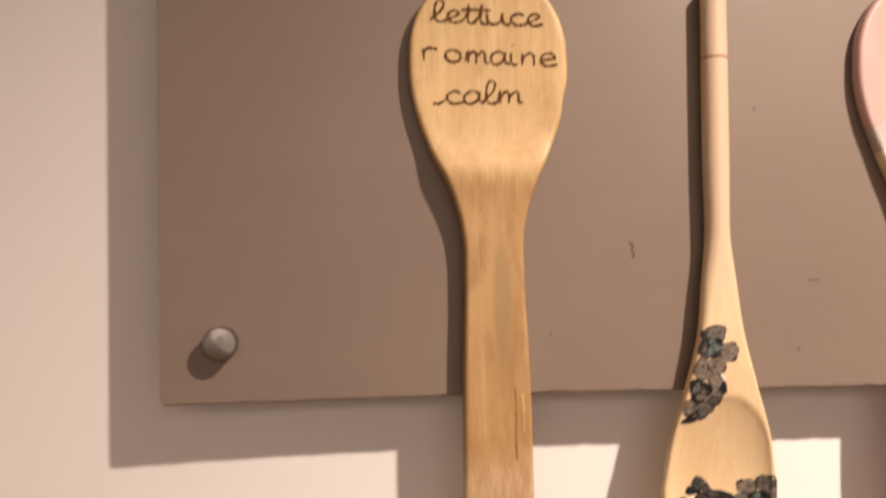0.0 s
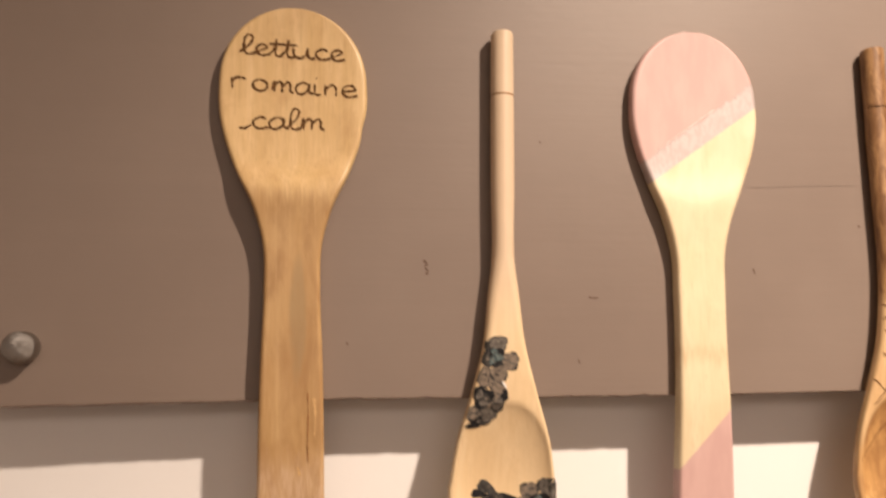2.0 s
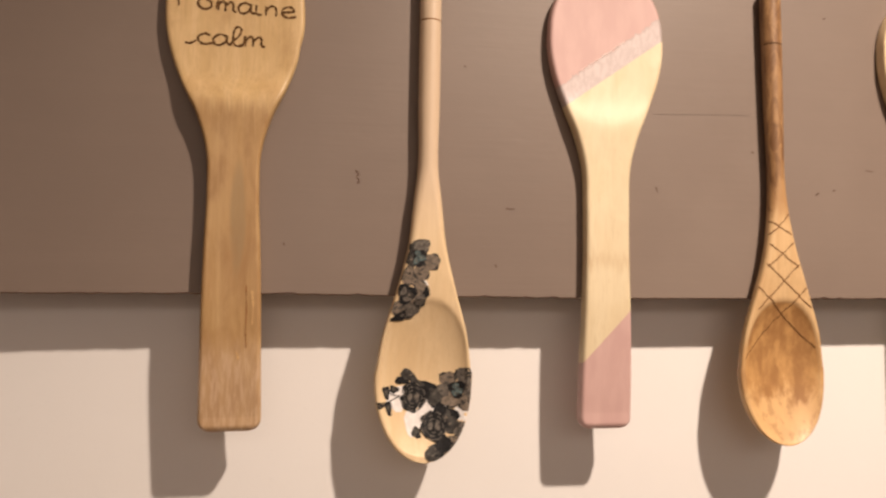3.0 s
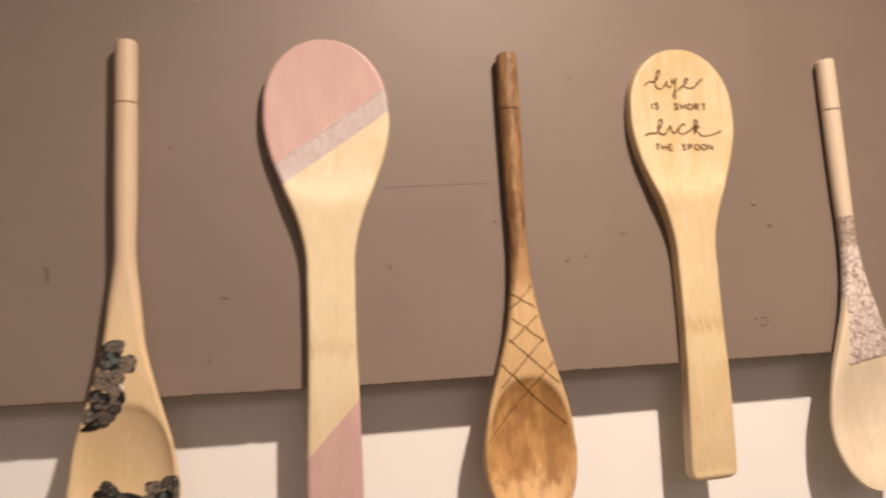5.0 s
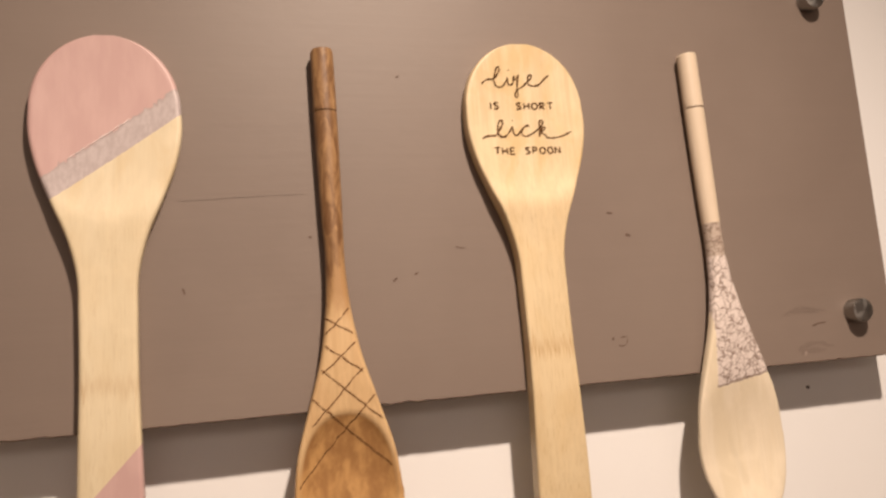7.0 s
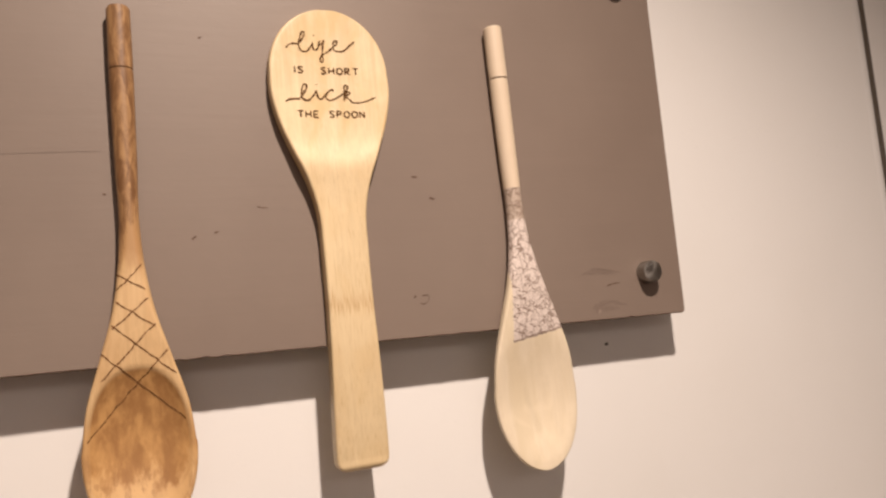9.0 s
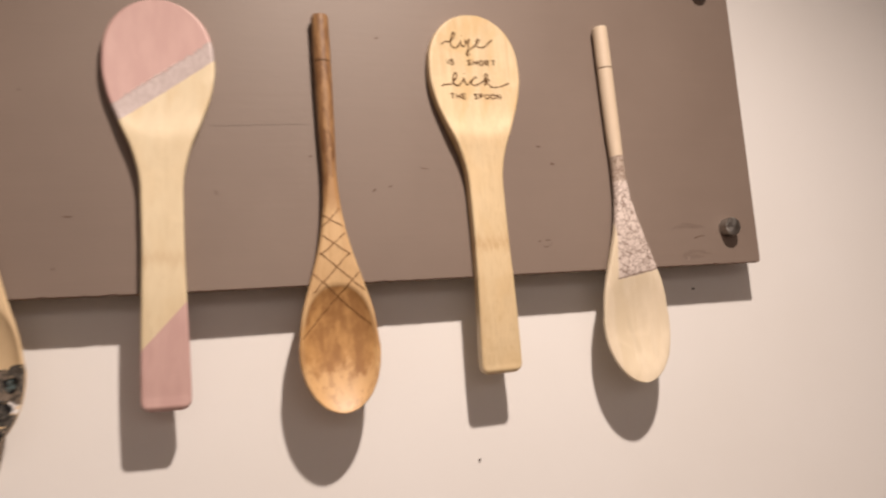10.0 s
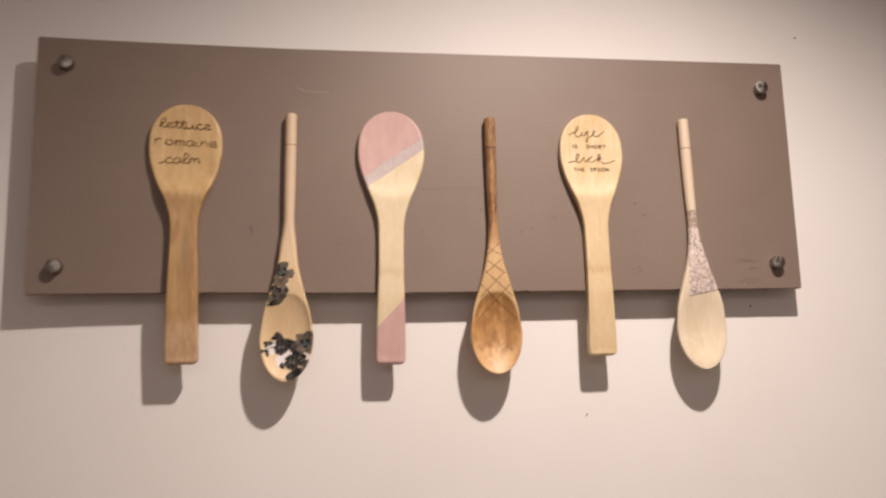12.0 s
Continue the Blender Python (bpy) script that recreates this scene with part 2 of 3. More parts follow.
def turned_steel():
    """Steel turned on a lathe: fine rings round the cap's axis draw the light out into a streak."""
    n = Nodes("turned_steel", 0.3, 1.0)
    x, y, z = n.axes()
    radius = n.maths("SQRT", n.maths("ADD", n.maths("POWER", x, 2.0), n.maths("POWER", z, 2.0)))
    rings = n.maths("SINE", n.maths("MULTIPLY", radius, 14000.0))
    v = n.noise(n.where, 500, 3)
    around = n.tree.nodes.new("ShaderNodeTangent")
    around.direction_type, around.axis = "RADIAL", "Y"
    n.put(n.bsdf.inputs["Tangent"], around.outputs[0])
    n.bsdf.inputs["Anisotropic"].default_value = 0.75
    tone = n.mix(v, (0.27, 0.26, 0.245), (0.42, 0.40, 0.38))
    return n.done(n.mix(n.maths("MULTIPLY_ADD", rings, 0.12, 0.12), tone, (0.20, 0.19, 0.175)), n.maths("MULTIPLY_ADD", v, 0.2, 0.22))


WALL = wall_paint("white_wall_paint", (0.79, 0.785, 0.785), (0.76, 0.75, 0.74))
CEILING = wall_paint("ceiling_paint", (0.78, 0.76, 0.73), (0.74, 0.72, 0.69))
FLOOR = wood("floor_wood", (0.20, 0.12, 0.07), (0.30, 0.19, 0.11))
BOARD = board_paint()
BOARD_EDGE = plain("raw_board_edge", (0.20, 0.13, 0.10), 0.7, 0.0, 500)
STEEL = turned_steel()
DARK_TRIM = plain("dark_brown_trim", (0.095, 0.078, 0.064), 0.55)
DARK_BOX = plain("dark_grey_plastic", (0.05, 0.048, 0.044), 0.5)
BURNT = plain("burnt_wood_line", (0.045, 0.022, 0.010), 0.8, 0.0, 900, 1.6)
BURNT_WORD = plain("burnt_brown_word", (0.062, 0.030, 0.011), 0.8, 0.0, 700, 1.6)
FLECK = plain("pale_bare_fleck", (0.47, 0.305, 0.145), 0.6, 0.0, 700, 0.4)
BURNT_LINE = plain("thin_burnt_line", (0.120, 0.058, 0.024), 0.8, 0.0, 900, 1.0)
BURNT_SOFT = plain("faint_burnt_line", (0.20, 0.10, 0.042), 0.8, 0.0, 900, 0.8)
SCUFF = plain("dark_scuff", (0.085, 0.055, 0.043), 0.7, 0.0, 900, 0.8)
FAINT = plain("faint_scratch", (0.168, 0.128, 0.106), 0.5, 0.0, 900)
RUBBED = plain("rubbed_paint", (0.222, 0.170, 0.132), 0.45, 0.0, 600, 0.15)
PALE_SCUFF = plain("pale_scratch", (0.268, 0.214, 0.184), 0.5, 0.0, 900)
PETAL_BLACK = plain("black_print", (0.009, 0.009, 0.010), 0.6, 0.0, 420, 1.2)
PETAL_INK = plain("ink_print", (0.030, 0.028, 0.026), 0.6, 0.0, 380, 1.5)
PETAL_GREY = plain("grey_print", (0.090, 0.080, 0.070), 0.6, 0.0, 500, 0.9)
PETAL_BROWN = plain("brown_grey_print", (0.135, 0.110, 0.088), 0.6, 0.0, 500, 0.7)
PETAL_CORE = plain("blue_grey_print", (0.060, 0.085, 0.088), 0.6, 0.0, 600, 1.2)
RIDGE_GLINT = plain("pale_ridge_glint", (0.68, 0.57, 0.55), 0.25)
PAPER = plain("white_paper_scrap", (0.67, 0.65, 0.645), 0.6)
WOOD_TOASTED = wood("toasted_bamboo", (0.575, 0.395, 0.182), (0.66, 0.480, 0.255), 0.42, 0.35, None, toasted)
WOOD_BEECH = wood("pale_beech", (0.66, 0.49, 0.285), (0.72, 0.56, 0.35), 0.5, 0.2, None, pale_handle)
WOOD_PINK = wood("pink_painted_bamboo", (0.69, 0.590, 0.405), (0.74, 0.645, 0.460), 0.45, 0.18, None, painted_paddle)
WOOD_STAINED = wood("stained_carved_wood", (0.55, 0.355, 0.175), (0.63, 0.44, 0.235), 0.45, 0.35, None, stained_spoon)
WOOD_BAMBOO = wood("bare_bamboo", (0.67, 0.52, 0.315), (0.74, 0.60, 0.39), 0.45, 0.42, None, bamboo_knot)
WOOD_PAPERED = wood("papered_pale_beech", (0.69, 0.59, 0.43), (0.74, 0.645, 0.50), 0.55, 0.14, None, papered_spoon)


# ---- building helpers ----
def mesh_object(name, data, material, parent=None, label="", smooth=True):
    for m in material if isinstance(material, (list, tuple)) else (material,):
        data.materials.append(m)
    if smooth:
        data.polygons.foreach_set("use_smooth", [True] * len(data.polygons))
    ob = new(name, data)
    ob.parent = parent
    return tagged(ob, label)


def part(name, bm, material, parent=None, label="", smooth=False):
    bmesh.ops.recalc_face_normals(bm, faces=bm.faces)
    data = bpy.data.meshes.new(name)
    bm.to_mesh(data)
    bm.free()
    return mesh_object(name, data, material, parent, label, smooth)


def box(low, high, bevel=0.0, steps=2):
    bm = bmesh.new()
    size = Vector(high) - Vector(low)
    bmesh.ops.create_cube(bm, size=1.0, matrix=Matrix.Translation((Vector(low) + Vector(high)) / 2) @ Matrix.Diagonal((*size, 1)))
    if bevel:
        bmesh.ops.bevel(bm, geom=bm.edges[:], offset=bevel, segments=steps, affect="EDGES", profile=0.5)
    return bm


def lathe(profile, turns=40):
    """A solid of revolution about the y axis, from (radius, y) pairs."""
    bm = bmesh.new()
    rings = [[bm.verts.new((r * math.cos(a), y, r * math.sin(a))) for a in np.linspace(0, 2 * math.pi, turns, endpoint=False)] for r, y in profile]
    for one, two in zip(rings, rings[1:]):
        for k in range(turns):
            bm.faces.new((one[k], one[k - 1], two[k - 1], two[k]))
    bm.faces.new(rings[0])
    bm.faces.new(rings[-1][::-1])
    return bm


def smooth_curve(xs, ys):
    """A smooth function through a few stations."""
    xs, ys = np.array(xs, float), np.array(ys, float)
    slope = np.gradient(ys, xs)

    def at(v):
        v = np.clip(v, xs[0], xs[-1])
        k = np.clip(np.searchsorted(xs, v, side="right") - 1, 0, len(xs) - 2)
        w = xs[k + 1] - xs[k]
        u = (v - xs[k]) / w
        return ((1 + 2 * u) * ys[k] + u * w * slope[k]) * (1 - u) ** 2 + ((3 - 2 * u) * ys[k + 1] + (u - 1) * w * slope[k + 1]) * u**2

    return at


# ---- the room ----
def structure(name, bm, material, label):
    return tagged(part(name, bm, material), label, "structure", "", "structure")


WALL_Y = 0.030


def display_wall():
    """The wall behind the board, with a rounded outer corner at its end."""
    bm = bmesh.new()
    end, r = 1.188, 0.024
    plan = [(-2.2, WALL_Y), (end - r, WALL_Y)]
    plan += [(end - r + r * math.sin(a), WALL_Y + r - r * math.cos(a)) for a in np.linspace(0.1, 1.05, 10)]
    plan += [(plan[-1][0], 0.20), (-2.2, 0.20)]
    low = [bm.verts.new((x, y, 0.0)) for x, y in plan]
    high = [bm.verts.new((x, y, 2.45)) for x, y in plan]
    bm.faces.new(low[::-1])
    bm.faces.new(high)
    for k in range(len(plan)):
        face = bm.faces.new((low[k - 1], low[k], high[k], high[k - 1]))
        face.smooth = 2 <= k <= len(plan) - 3
    return structure("wall_north", bm, WALL, "white painted plaster wall with rounded outer corner")


display_wall()
structure("wall_niche", box((1.194, 0.041, 0.0), (3.0, 0.20, 2.45)), WALL, "white painted wall beyond the dark joint")
structure("trim", box((1.1852, 0.0405, 0.0), (1.1938, 0.19, 2.45), 0.0008), DARK_TRIM, "dark brown upright joint strip between walls")
structure("wall_west", box((-2.35, -5.2, 0.0), (-2.2, 0.20, 2.45)), WALL, "plain white side wall")
structure("wall_east", box((3.0, -5.2, 0.0), (3.15, 0.20, 2.45)), WALL, "plain white side wall")
structure("wall_south", box((-2.35, -5.35, 0.0), (3.15, -5.2, 2.45)), WALL, "plain white back wall")
structure("floor", box((-2.35, -5.35, -0.1), (3.15, 0.20, 0.0)), FLOOR, "brown wooden floor")
structure("ceiling", box((-2.35, -5.35, 2.45), (3.15, 0.20, 2.55)), CEILING, "plain white ceiling")


# ---- strokes and patches that follow a surface ----
def bend(points, steps=7):
    """A smooth line through points (Catmull-Rom)."""
    p = [np.array(q, float) for q in points]
    p = [2 * p[0] - p[1], *p, 2 * p[-1] - p[-2]]
    out = []
    for a, b, c, d in zip(p, p[1:], p[2:], p[3:]):
        for u in np.arange(steps) / steps:
            out.append(0.5 * (2 * b + (c - a) * u + (2 * a - 5 * b + 4 * c - d) * u**2 + (3 * b - a - 3 * c + d) * u**3))
    return [*out, p[-2]]


def dense(points, step=0.0012):
    """The same line with more points on its straight runs."""
    out = []
    for a, b in zip(points, points[1:]):
        a, b = np.array(a, float), np.array(b, float)
        n = max(1, int(np.linalg.norm(b - a) / step))
        out += [a + (b - a) * k / n for k in range(n)]
    return [*out, np.array(points[-1], float)]


def ribbons(name, lines, width, front, material, parent, label="", lift=0.00022, uneven=0.35):
    """Flat strokes, all of one drawing, laid on the surface y = front(x, s), with s downwards."""
    rng = random.Random(len(lines) * 7 + len(name))
    bm = bmesh.new()
    for line in lines:
        line = [np.array(q, float) for q in line]
        pairs = []
        for k, q in enumerate(line):
            way = line[min(k + 1, len(line) - 1)] - line[max(k - 1, 0)]
            way = way / (np.linalg.norm(way) + 1e-9)
            w = width / 2 * (1 + uneven * rng.uniform(-1, 1)) * (0.6 if k in (0, len(line) - 1) else 1)
            side = np.array((-way[1], way[0])) * w
            pairs.append([bm.verts.new((v[0], front(v[0], v[1]) - lift, -v[1])) for v in (q - side, q + side)])
        for (a, b), (c, d) in zip(pairs, pairs[1:]):
            bm.faces.new((a, b, d, c))
    return part(name, bm, material, parent, label)


def blob(bm, x, s, rx, ry, turn, front, lift, index, rng, spikes=0.12):
    """An uneven leaf or petal patch on the surface."""
    rows = []
    phase = rng.uniform(0, 6)
    for ring in (0.0, 0.5, 0.8, 1.0):
        row = []
        for a in np.linspace(0, 2 * math.pi, 14, endpoint=False):
            k = ring * (1 + spikes * math.sin(3 * a + phase) + spikes * rng.uniform(-0.5, 0.5))
            u, v = rx * k * math.cos(a), ry * k * math.sin(a)
            px, ps = x + u * math.cos(turn) - v * math.sin(turn), s + u * math.sin(turn) + v * math.cos(turn)
            py, px, ps = front(px, ps, True)
            row.append(bm.verts.new((px, py - lift, -ps)))
            if ring == 0:
                break
        rows.append(row)
    made = [bm.faces.new((rows[0][0], rows[1][k - 1], rows[1][k])) for k in range(14)]
    for one, two in zip(rows[1:], rows[2:]):
        made += [bm.faces.new((one[k - 1], two[k - 1], two[k], one[k])) for k in range(14)]
    for f in made:
        f.material_index = index


# ---- lettering: strokes with x-height 1, then the advance ----
SCRIPT = {
    "l": ("-.1,.05 .35,.9 .48,1.6 .28,1.8 .13,1.3 .12,.3 .3,0 .6,.15", 0.55),
    "e": ("-.05,.1 .3,.45 .55,.75 .4,1 .15,.8 .1,.35 .3,0 .7,.15", 0.65),
    "t": ("-.05,.1 .2,.6 .32,1.6 .26,.3 .4,0 .6,.1|0,1.1 .7,1.18", 0.52),
    "u": ("0,.9 .05,.25 .3,0 .55,.3 .65,.95 .65,.3 .8,0 .95,.15", 0.9),
    "c": (".62,.8 .42,1 .12,.7 .12,.3 .35,0 .75,.15", 0.7),
    "C": ("-.5,.05 -.3,-.02 -.1,.15 .02,.3|.66,.82 .42,1 .12,.7 .12,.3 .35,0 .75,.15", 0.7),
    "a": (".7,.85 .4,1 .1,.6 .15,.1 .4,0 .68,.4 .72,.95 .72,.25 .95,.05", 0.9),
    "m": ("0,.1 .12,.95 .12,0|.12,.5 .35,.95 .48,.7 .48,0|.48,.5 .75,.95 .88,.7 .88,.15 1.05,.05", 1.05),
    "r": (".06,.95 .1,0|.1,.55 .22,.92 .45,1.02 .72,.92", 0.98),
    "o": (".4,1 .1,.75 .1,.25 .4,0 .7,.25 .7,.75 .4,1", 0.95),
    "i": (".1,.95 .1,.2 .25,0 .4,.1|.14,1.45 .18,1.55", 0.5),
    "n": (".1,.95 .1,0|.1,.55 .4,.95 .6,.75 .62,0", 0.85),
    "E": (".1,.45 .4,.5 .68,.62 .6,.92 .38,1 .12,.75 .08,.3 .3,0 .55,.02 .8,.14", 0.85),
}
CAPITALS = {
    "I": ("0,0 0,1", 0.35), "S": (".6,.9 .3,1 .05,.75 .55,.3 .3,0 0,.1", 0.95), "H": ("0,0 0,1|.6,0 .6,1|0,.5 .6,.5", 0.95),
    "O": (".35,1 .05,.75 .05,.25 .35,0 .65,.25 .65,.75 .35,1", 1.0), "R": ("0,0 0,1 .5,.92 .5,.58 0,.5 .6,0", 0.95),
    "T": ("0,1 .7,1|.35,1 .35,0", 0.95), "E": (".55,1 0,1 0,0 .55,0|0,.5 .45,.5", 0.9), "P": ("0,0 0,1 .5,.92 .5,.55 0,.48", 0.9),
    "N": ("0,0 0,1 .6,0 .6,1", 0.9),
}


def word(text, glyphs, left, right, base, height, slope=0.0):
    """The strokes of a word between left and right, on the line base (s downwards)."""
    total = sum(glyphs[c][1] for c in text) - 0.15
    wide, pen, lines = (right - left) / total, 0.0, []
    for c in text:
        for stroke in glyphs[c][0].split("|"):
            pts = [[float(v) for v in q.split(",")] for q in stroke.split()]
            curved = glyphs is SCRIPT or c in "SO"
            pts = bend(pts) if curved and len(pts) > 2 else dense(pts, 0.15)
            lines.append([(left + (pen + u) * wide, base - v * height + slope * (pen + u) * wide) for u, v in pts])
        pen += glyphs[c][1]
    return lines


# ---- spoons ----
class Spoon:
    """One wooden spoon or paddle hung head or handle up: its surface, its two main parts and what is drawn on it.
    Local x across, s = -z down from its top, y forwards is minus."""

    def __init__(self, name, label, place, lean, length, half, face, back, edge, round_back, hollow, material, split, names, foot, nick=None):
        self.length, self.half, self.face, self.back = length, half, face, back
        self.edge, self.round_back, self.hollow, self.foot, self.nick = edge, round_back, hollow, foot, nick
        self.ob = tagged(new(name), label, "spoon", "wooden spoons on the board")
        self.ob.empty_display_size = 0.02
        self.ob.matrix_world = pose(place[0], 0.0, place[1], 0, lean, 0)
        self.build(material, split, names)

    def front(self, x, s, whole=False):
        s = min(max(s, 0.0006), self.length - 0.0006)
        hw = float(self.half(s))
        x = min(max(x, -hw * 0.985), hw * 0.985)
        y = self.rim(x, s, hw)
        return (y, x, s) if whole else y

    def rim(self, x, s, hw):
        r = min(float(self.edge(s)), hw)
        over = max(0.0, (abs(x) - (hw - r)) / r) if r > 0 else 0.0
        return float(self.face(s)) + r * (1 - math.sqrt(max(0.0, 1 - over * over))) + self.hollow(x, s) + self.foot_round(s)

    def rear(self, x, s, hw):
        rx, ry = self.round_back(s)
        rx = min(rx, hw)
        over = max(0.0, (abs(x) - (hw - rx)) / rx) if rx > 0 else 0.0
        return float(self.back(s)) - ry * (1 - math.sqrt(max(0.0, 1 - over * over))) - self.foot_round(s)

    def foot_round(self, s):
        """Rounds the lower end over."""
        over = max(0.0, 1 - (self.length - s) / self.foot) if self.foot else 0.0
        return self.foot * (1 - math.sqrt(max(0.0, 1 - over * over)))

    def build(self, material, split, names):
        n = self.length
        ss = np.unique(np.concatenate([n * (1 - np.cos(np.linspace(0, math.pi, 36))) / 2, np.linspace(0, n, 150), [split], 0.0005 * np.arange(1, 10), n - 0.0004 * np.arange(1, 24), [n - 0.0002, n - 0.00012]]).round(6))
        ss = ss[(ss > 1e-4) & (ss < n - 1e-4)]
        us = np.sin(np.linspace(-math.pi / 2, math.pi / 2, 45))
        verts, rows = [], []
        for s in ss:
            hw = float(self.half(s))
            f = [self.rim(u * hw, s, hw) for u in us]
            b = [max(self.rear(u * hw, s, hw), fy + 0.0004) for u, fy in zip(us, f)]
            rows.append(range(len(verts), len(verts) + 90))
            side = us * (1 - self.nick[1] * math.exp(-(((s - self.nick[0]) / 0.0055) ** 2)) * np.clip(us, 0, 1) ** 5) if self.nick else us
            verts += [(u * hw, y, -s) for u, y in zip(side, f)] + [(u * hw, y, -s) for u, y in zip(side[::-1], b[::-1])]
        faces = []
        for one, two in zip(rows, rows[1:]):
            faces.append([(one[k - 1], one[k], two[k], two[k - 1]) for k in range(90)])
        faces[0].append(tuple(rows[0]))
        faces[-1].append(tuple(rows[-1])[::-1])
        whole = bmesh.new()
        made = [whole.verts.new(v) for v in verts]
        for group in faces:
            for f in group:
                whole.faces.new([made[k] for k in f])
        whole.normal_update()
        normals = [v.normal.copy() for v in made]
        whole.free()
        cut = int(np.argmin(abs(ss - split)))
        for name, groups in zip(names, (faces[:cut], faces[cut:])):
            flat = [f for g in groups for f in g]
            used = sorted({k for f in flat for k in f})
            at = {k: i for i, k in enumerate(used)}
            data = bpy.data.meshes.new(name)
            data.from_pydata([verts[k] for k in used], [], [[at[k] for k in f][::-1] for f in flat])
            ob = mesh_object(name, data, material, self.ob)
            data.normals_split_custom_set_from_vertices([normals[k] * -1 for k in used])


def paddle(name, label, place, lean, material, widths, thick, dip, length, scoop=0.0014, edge=0.0024, nick=None):
    """A flat bamboo paddle with its broad head up. thick: the handle's; dip: how much thinner the head is."""
    stations = (0.012, 0.028, 0.050, 0.071, 0.092, 0.110, 0.130, 0.156, 0.190, 0.223, 0.258, 0.300)
    body = smooth_curve(stations, widths)

    def half(s):
        if s < 0.040:
            k = min(1.0, max(0.0, 1 - s / 0.046))
            return max(0.0008, body(0.046) * (1 - k**2.25) ** 0.5)
        low = length - s
        r = 0.0074
        return max(0.001, body(s) - (r - math.sqrt(max(0.0, r * r - (r - low) ** 2)) if low < r else 0.0))

    def face(s):
        u = min(max((s - 0.084) / 0.036, 0.0), 1.0)
        return -thick + dip * (1 - u * u * (3 - 2 * u)) - scoop * math.exp(-(((s - 0.101) / 0.012) ** 2)) + sag(s)

    def sag(s):
        """Below the board the handle bends back a little."""
        return 0.0044 * min(1.0, max(0.0, (s - 0.214) / 0.07)) ** 1.3

    def hollow(x, s):
        """The head is dished a little."""
        e = ((s - 0.052) / 0.052) ** 2 + (x / 0.037) ** 2
        return 0.0016 * (1 - e) if e < 1 else 0.0

    return Spoon(name, label, place, lean, length, half, face, lambda s: -0.0003 + sag(s), lambda s: edge, lambda s: (0.0018, 0.0018), hollow, material, 0.112, ("head", "handle"), 0.0042, nick)


def round_spoon(name, label, place, lean, material, dowel, waist, bowl, hang, tip, length=0.302, deep=0.0085, flare=(0.38, 0.61, 0.86), soft=0.52, shoulder=1.22):
    """A turned spoon hung by its handle: a dowel that flares into a hollowed bowl."""
    grow = smooth_curve((0.0, 0.0375, 0.09, 0.132, 0.150, 0.178, 0.204, 0.230, 0.257), (dowel * 0.97, dowel, (dowel + waist) / 2, waist, waist * shoulder, bowl * flare[0], bowl * flare[1], bowl * flare[2], bowl))

    def half(s):
        if s > 0.252:
            return max(0.0006, float(grow(0.2565)) * max(0.0, 1 - (max(0.0, s - 0.2545) / (length - 0.2545)) ** 2.2) ** 0.5)
        w = float(grow(s))
        return w * (1 - 0.07 * math.exp(-(((s - 0.0375) / 0.0007) ** 2))) * (min(1.0, 0.82 + s * 90) if s < 0.002 else 1.0)

    depth = smooth_curve((0.0, 0.13, 0.155, 0.18, 0.215, 0.26, length), (-2 * dowel, -dowel - waist, -0.0128, -0.0132, -0.0110, hang, tip))
    rear = smooth_curve((0.0, 0.13, 0.18, 0.208, 0.235, 0.265, 0.285, length), (-0.0003, dowel * -1 + waist, -0.0015, -0.0008, hang + deep + 0.0015, hang + deep + 0.0025, hang + deep - 0.001, tip + 0.003))
    edge = smooth_curve((0.0, 0.125, 0.165, 0.2, length), (dowel, waist, 0.0042, 0.0022, 0.0018))

    def hollow(x, s):
        e = abs((s - 0.2545) / 0.0462) ** 2.3 + abs(x / (bowl - 0.0032)) ** 2.3
        return deep * (1 - e) ** soft if e < 1 else 0.0

    def behind(s):
        u = min(max((s - 0.13) / 0.06, 0.0), 1.0)
        ry = (1 - u) * waist + u * max(0.002, (rear(s) - depth(s)) * 0.55)
        return (1.0, min(ry, (rear(s) - depth(s)) / 2 if u == 0 else ry))

    return Spoon(name, label, place, lean, length, half, depth, rear, edge, behind, hollow, material, 0.196, ("handle", "bowl"), 0.0)


def ring_line(spoon, s=0.0375, material=BURNT):
    hw = float(spoon.half(s - 0.002))
    ribbons("groove", [[(u * hw, s) for u in np.linspace(-0.97, 0.97, 14)]], 0.0009, spoon.front, material, spoon.ob, "thin dark turned groove", 0.0001, 0.2)


# toasted paddle with three hand-burnt words
one = paddle("bamboo_paddle", "toasted bamboo paddle with hand-burnt words on its head", (0.1635, 1.6165), 0.0, WOOD_TOASTED,
             (0.026, 0.0365, 0.0400, 0.0372, 0.0300, 0.0215, 0.0158, 0.0148, 0.0160, 0.0168, 0.0172, 0.0178), 0.0112, 0.0032, 0.2925, 0.0026, nick=(0.0665, 0.020))
for text, left, right, base, height, slope in (("lettuce", -0.0280, 0.0255, 0.0270, 0.0060, 0.045), ("romainE", -0.0335, 0.0335, 0.0468, 0.0064, 0.045), ("Calm", -0.0225, 0.0150, 0.0685, 0.0064, 0.0)):
    ribbons("lettering", word(text, SCRIPT, left, right, base, height, slope), 0.00125, one.front, BURNT_WORD, one.ob, "brown hand-burnt word " + text.lower(), 0.00022, 0.5)

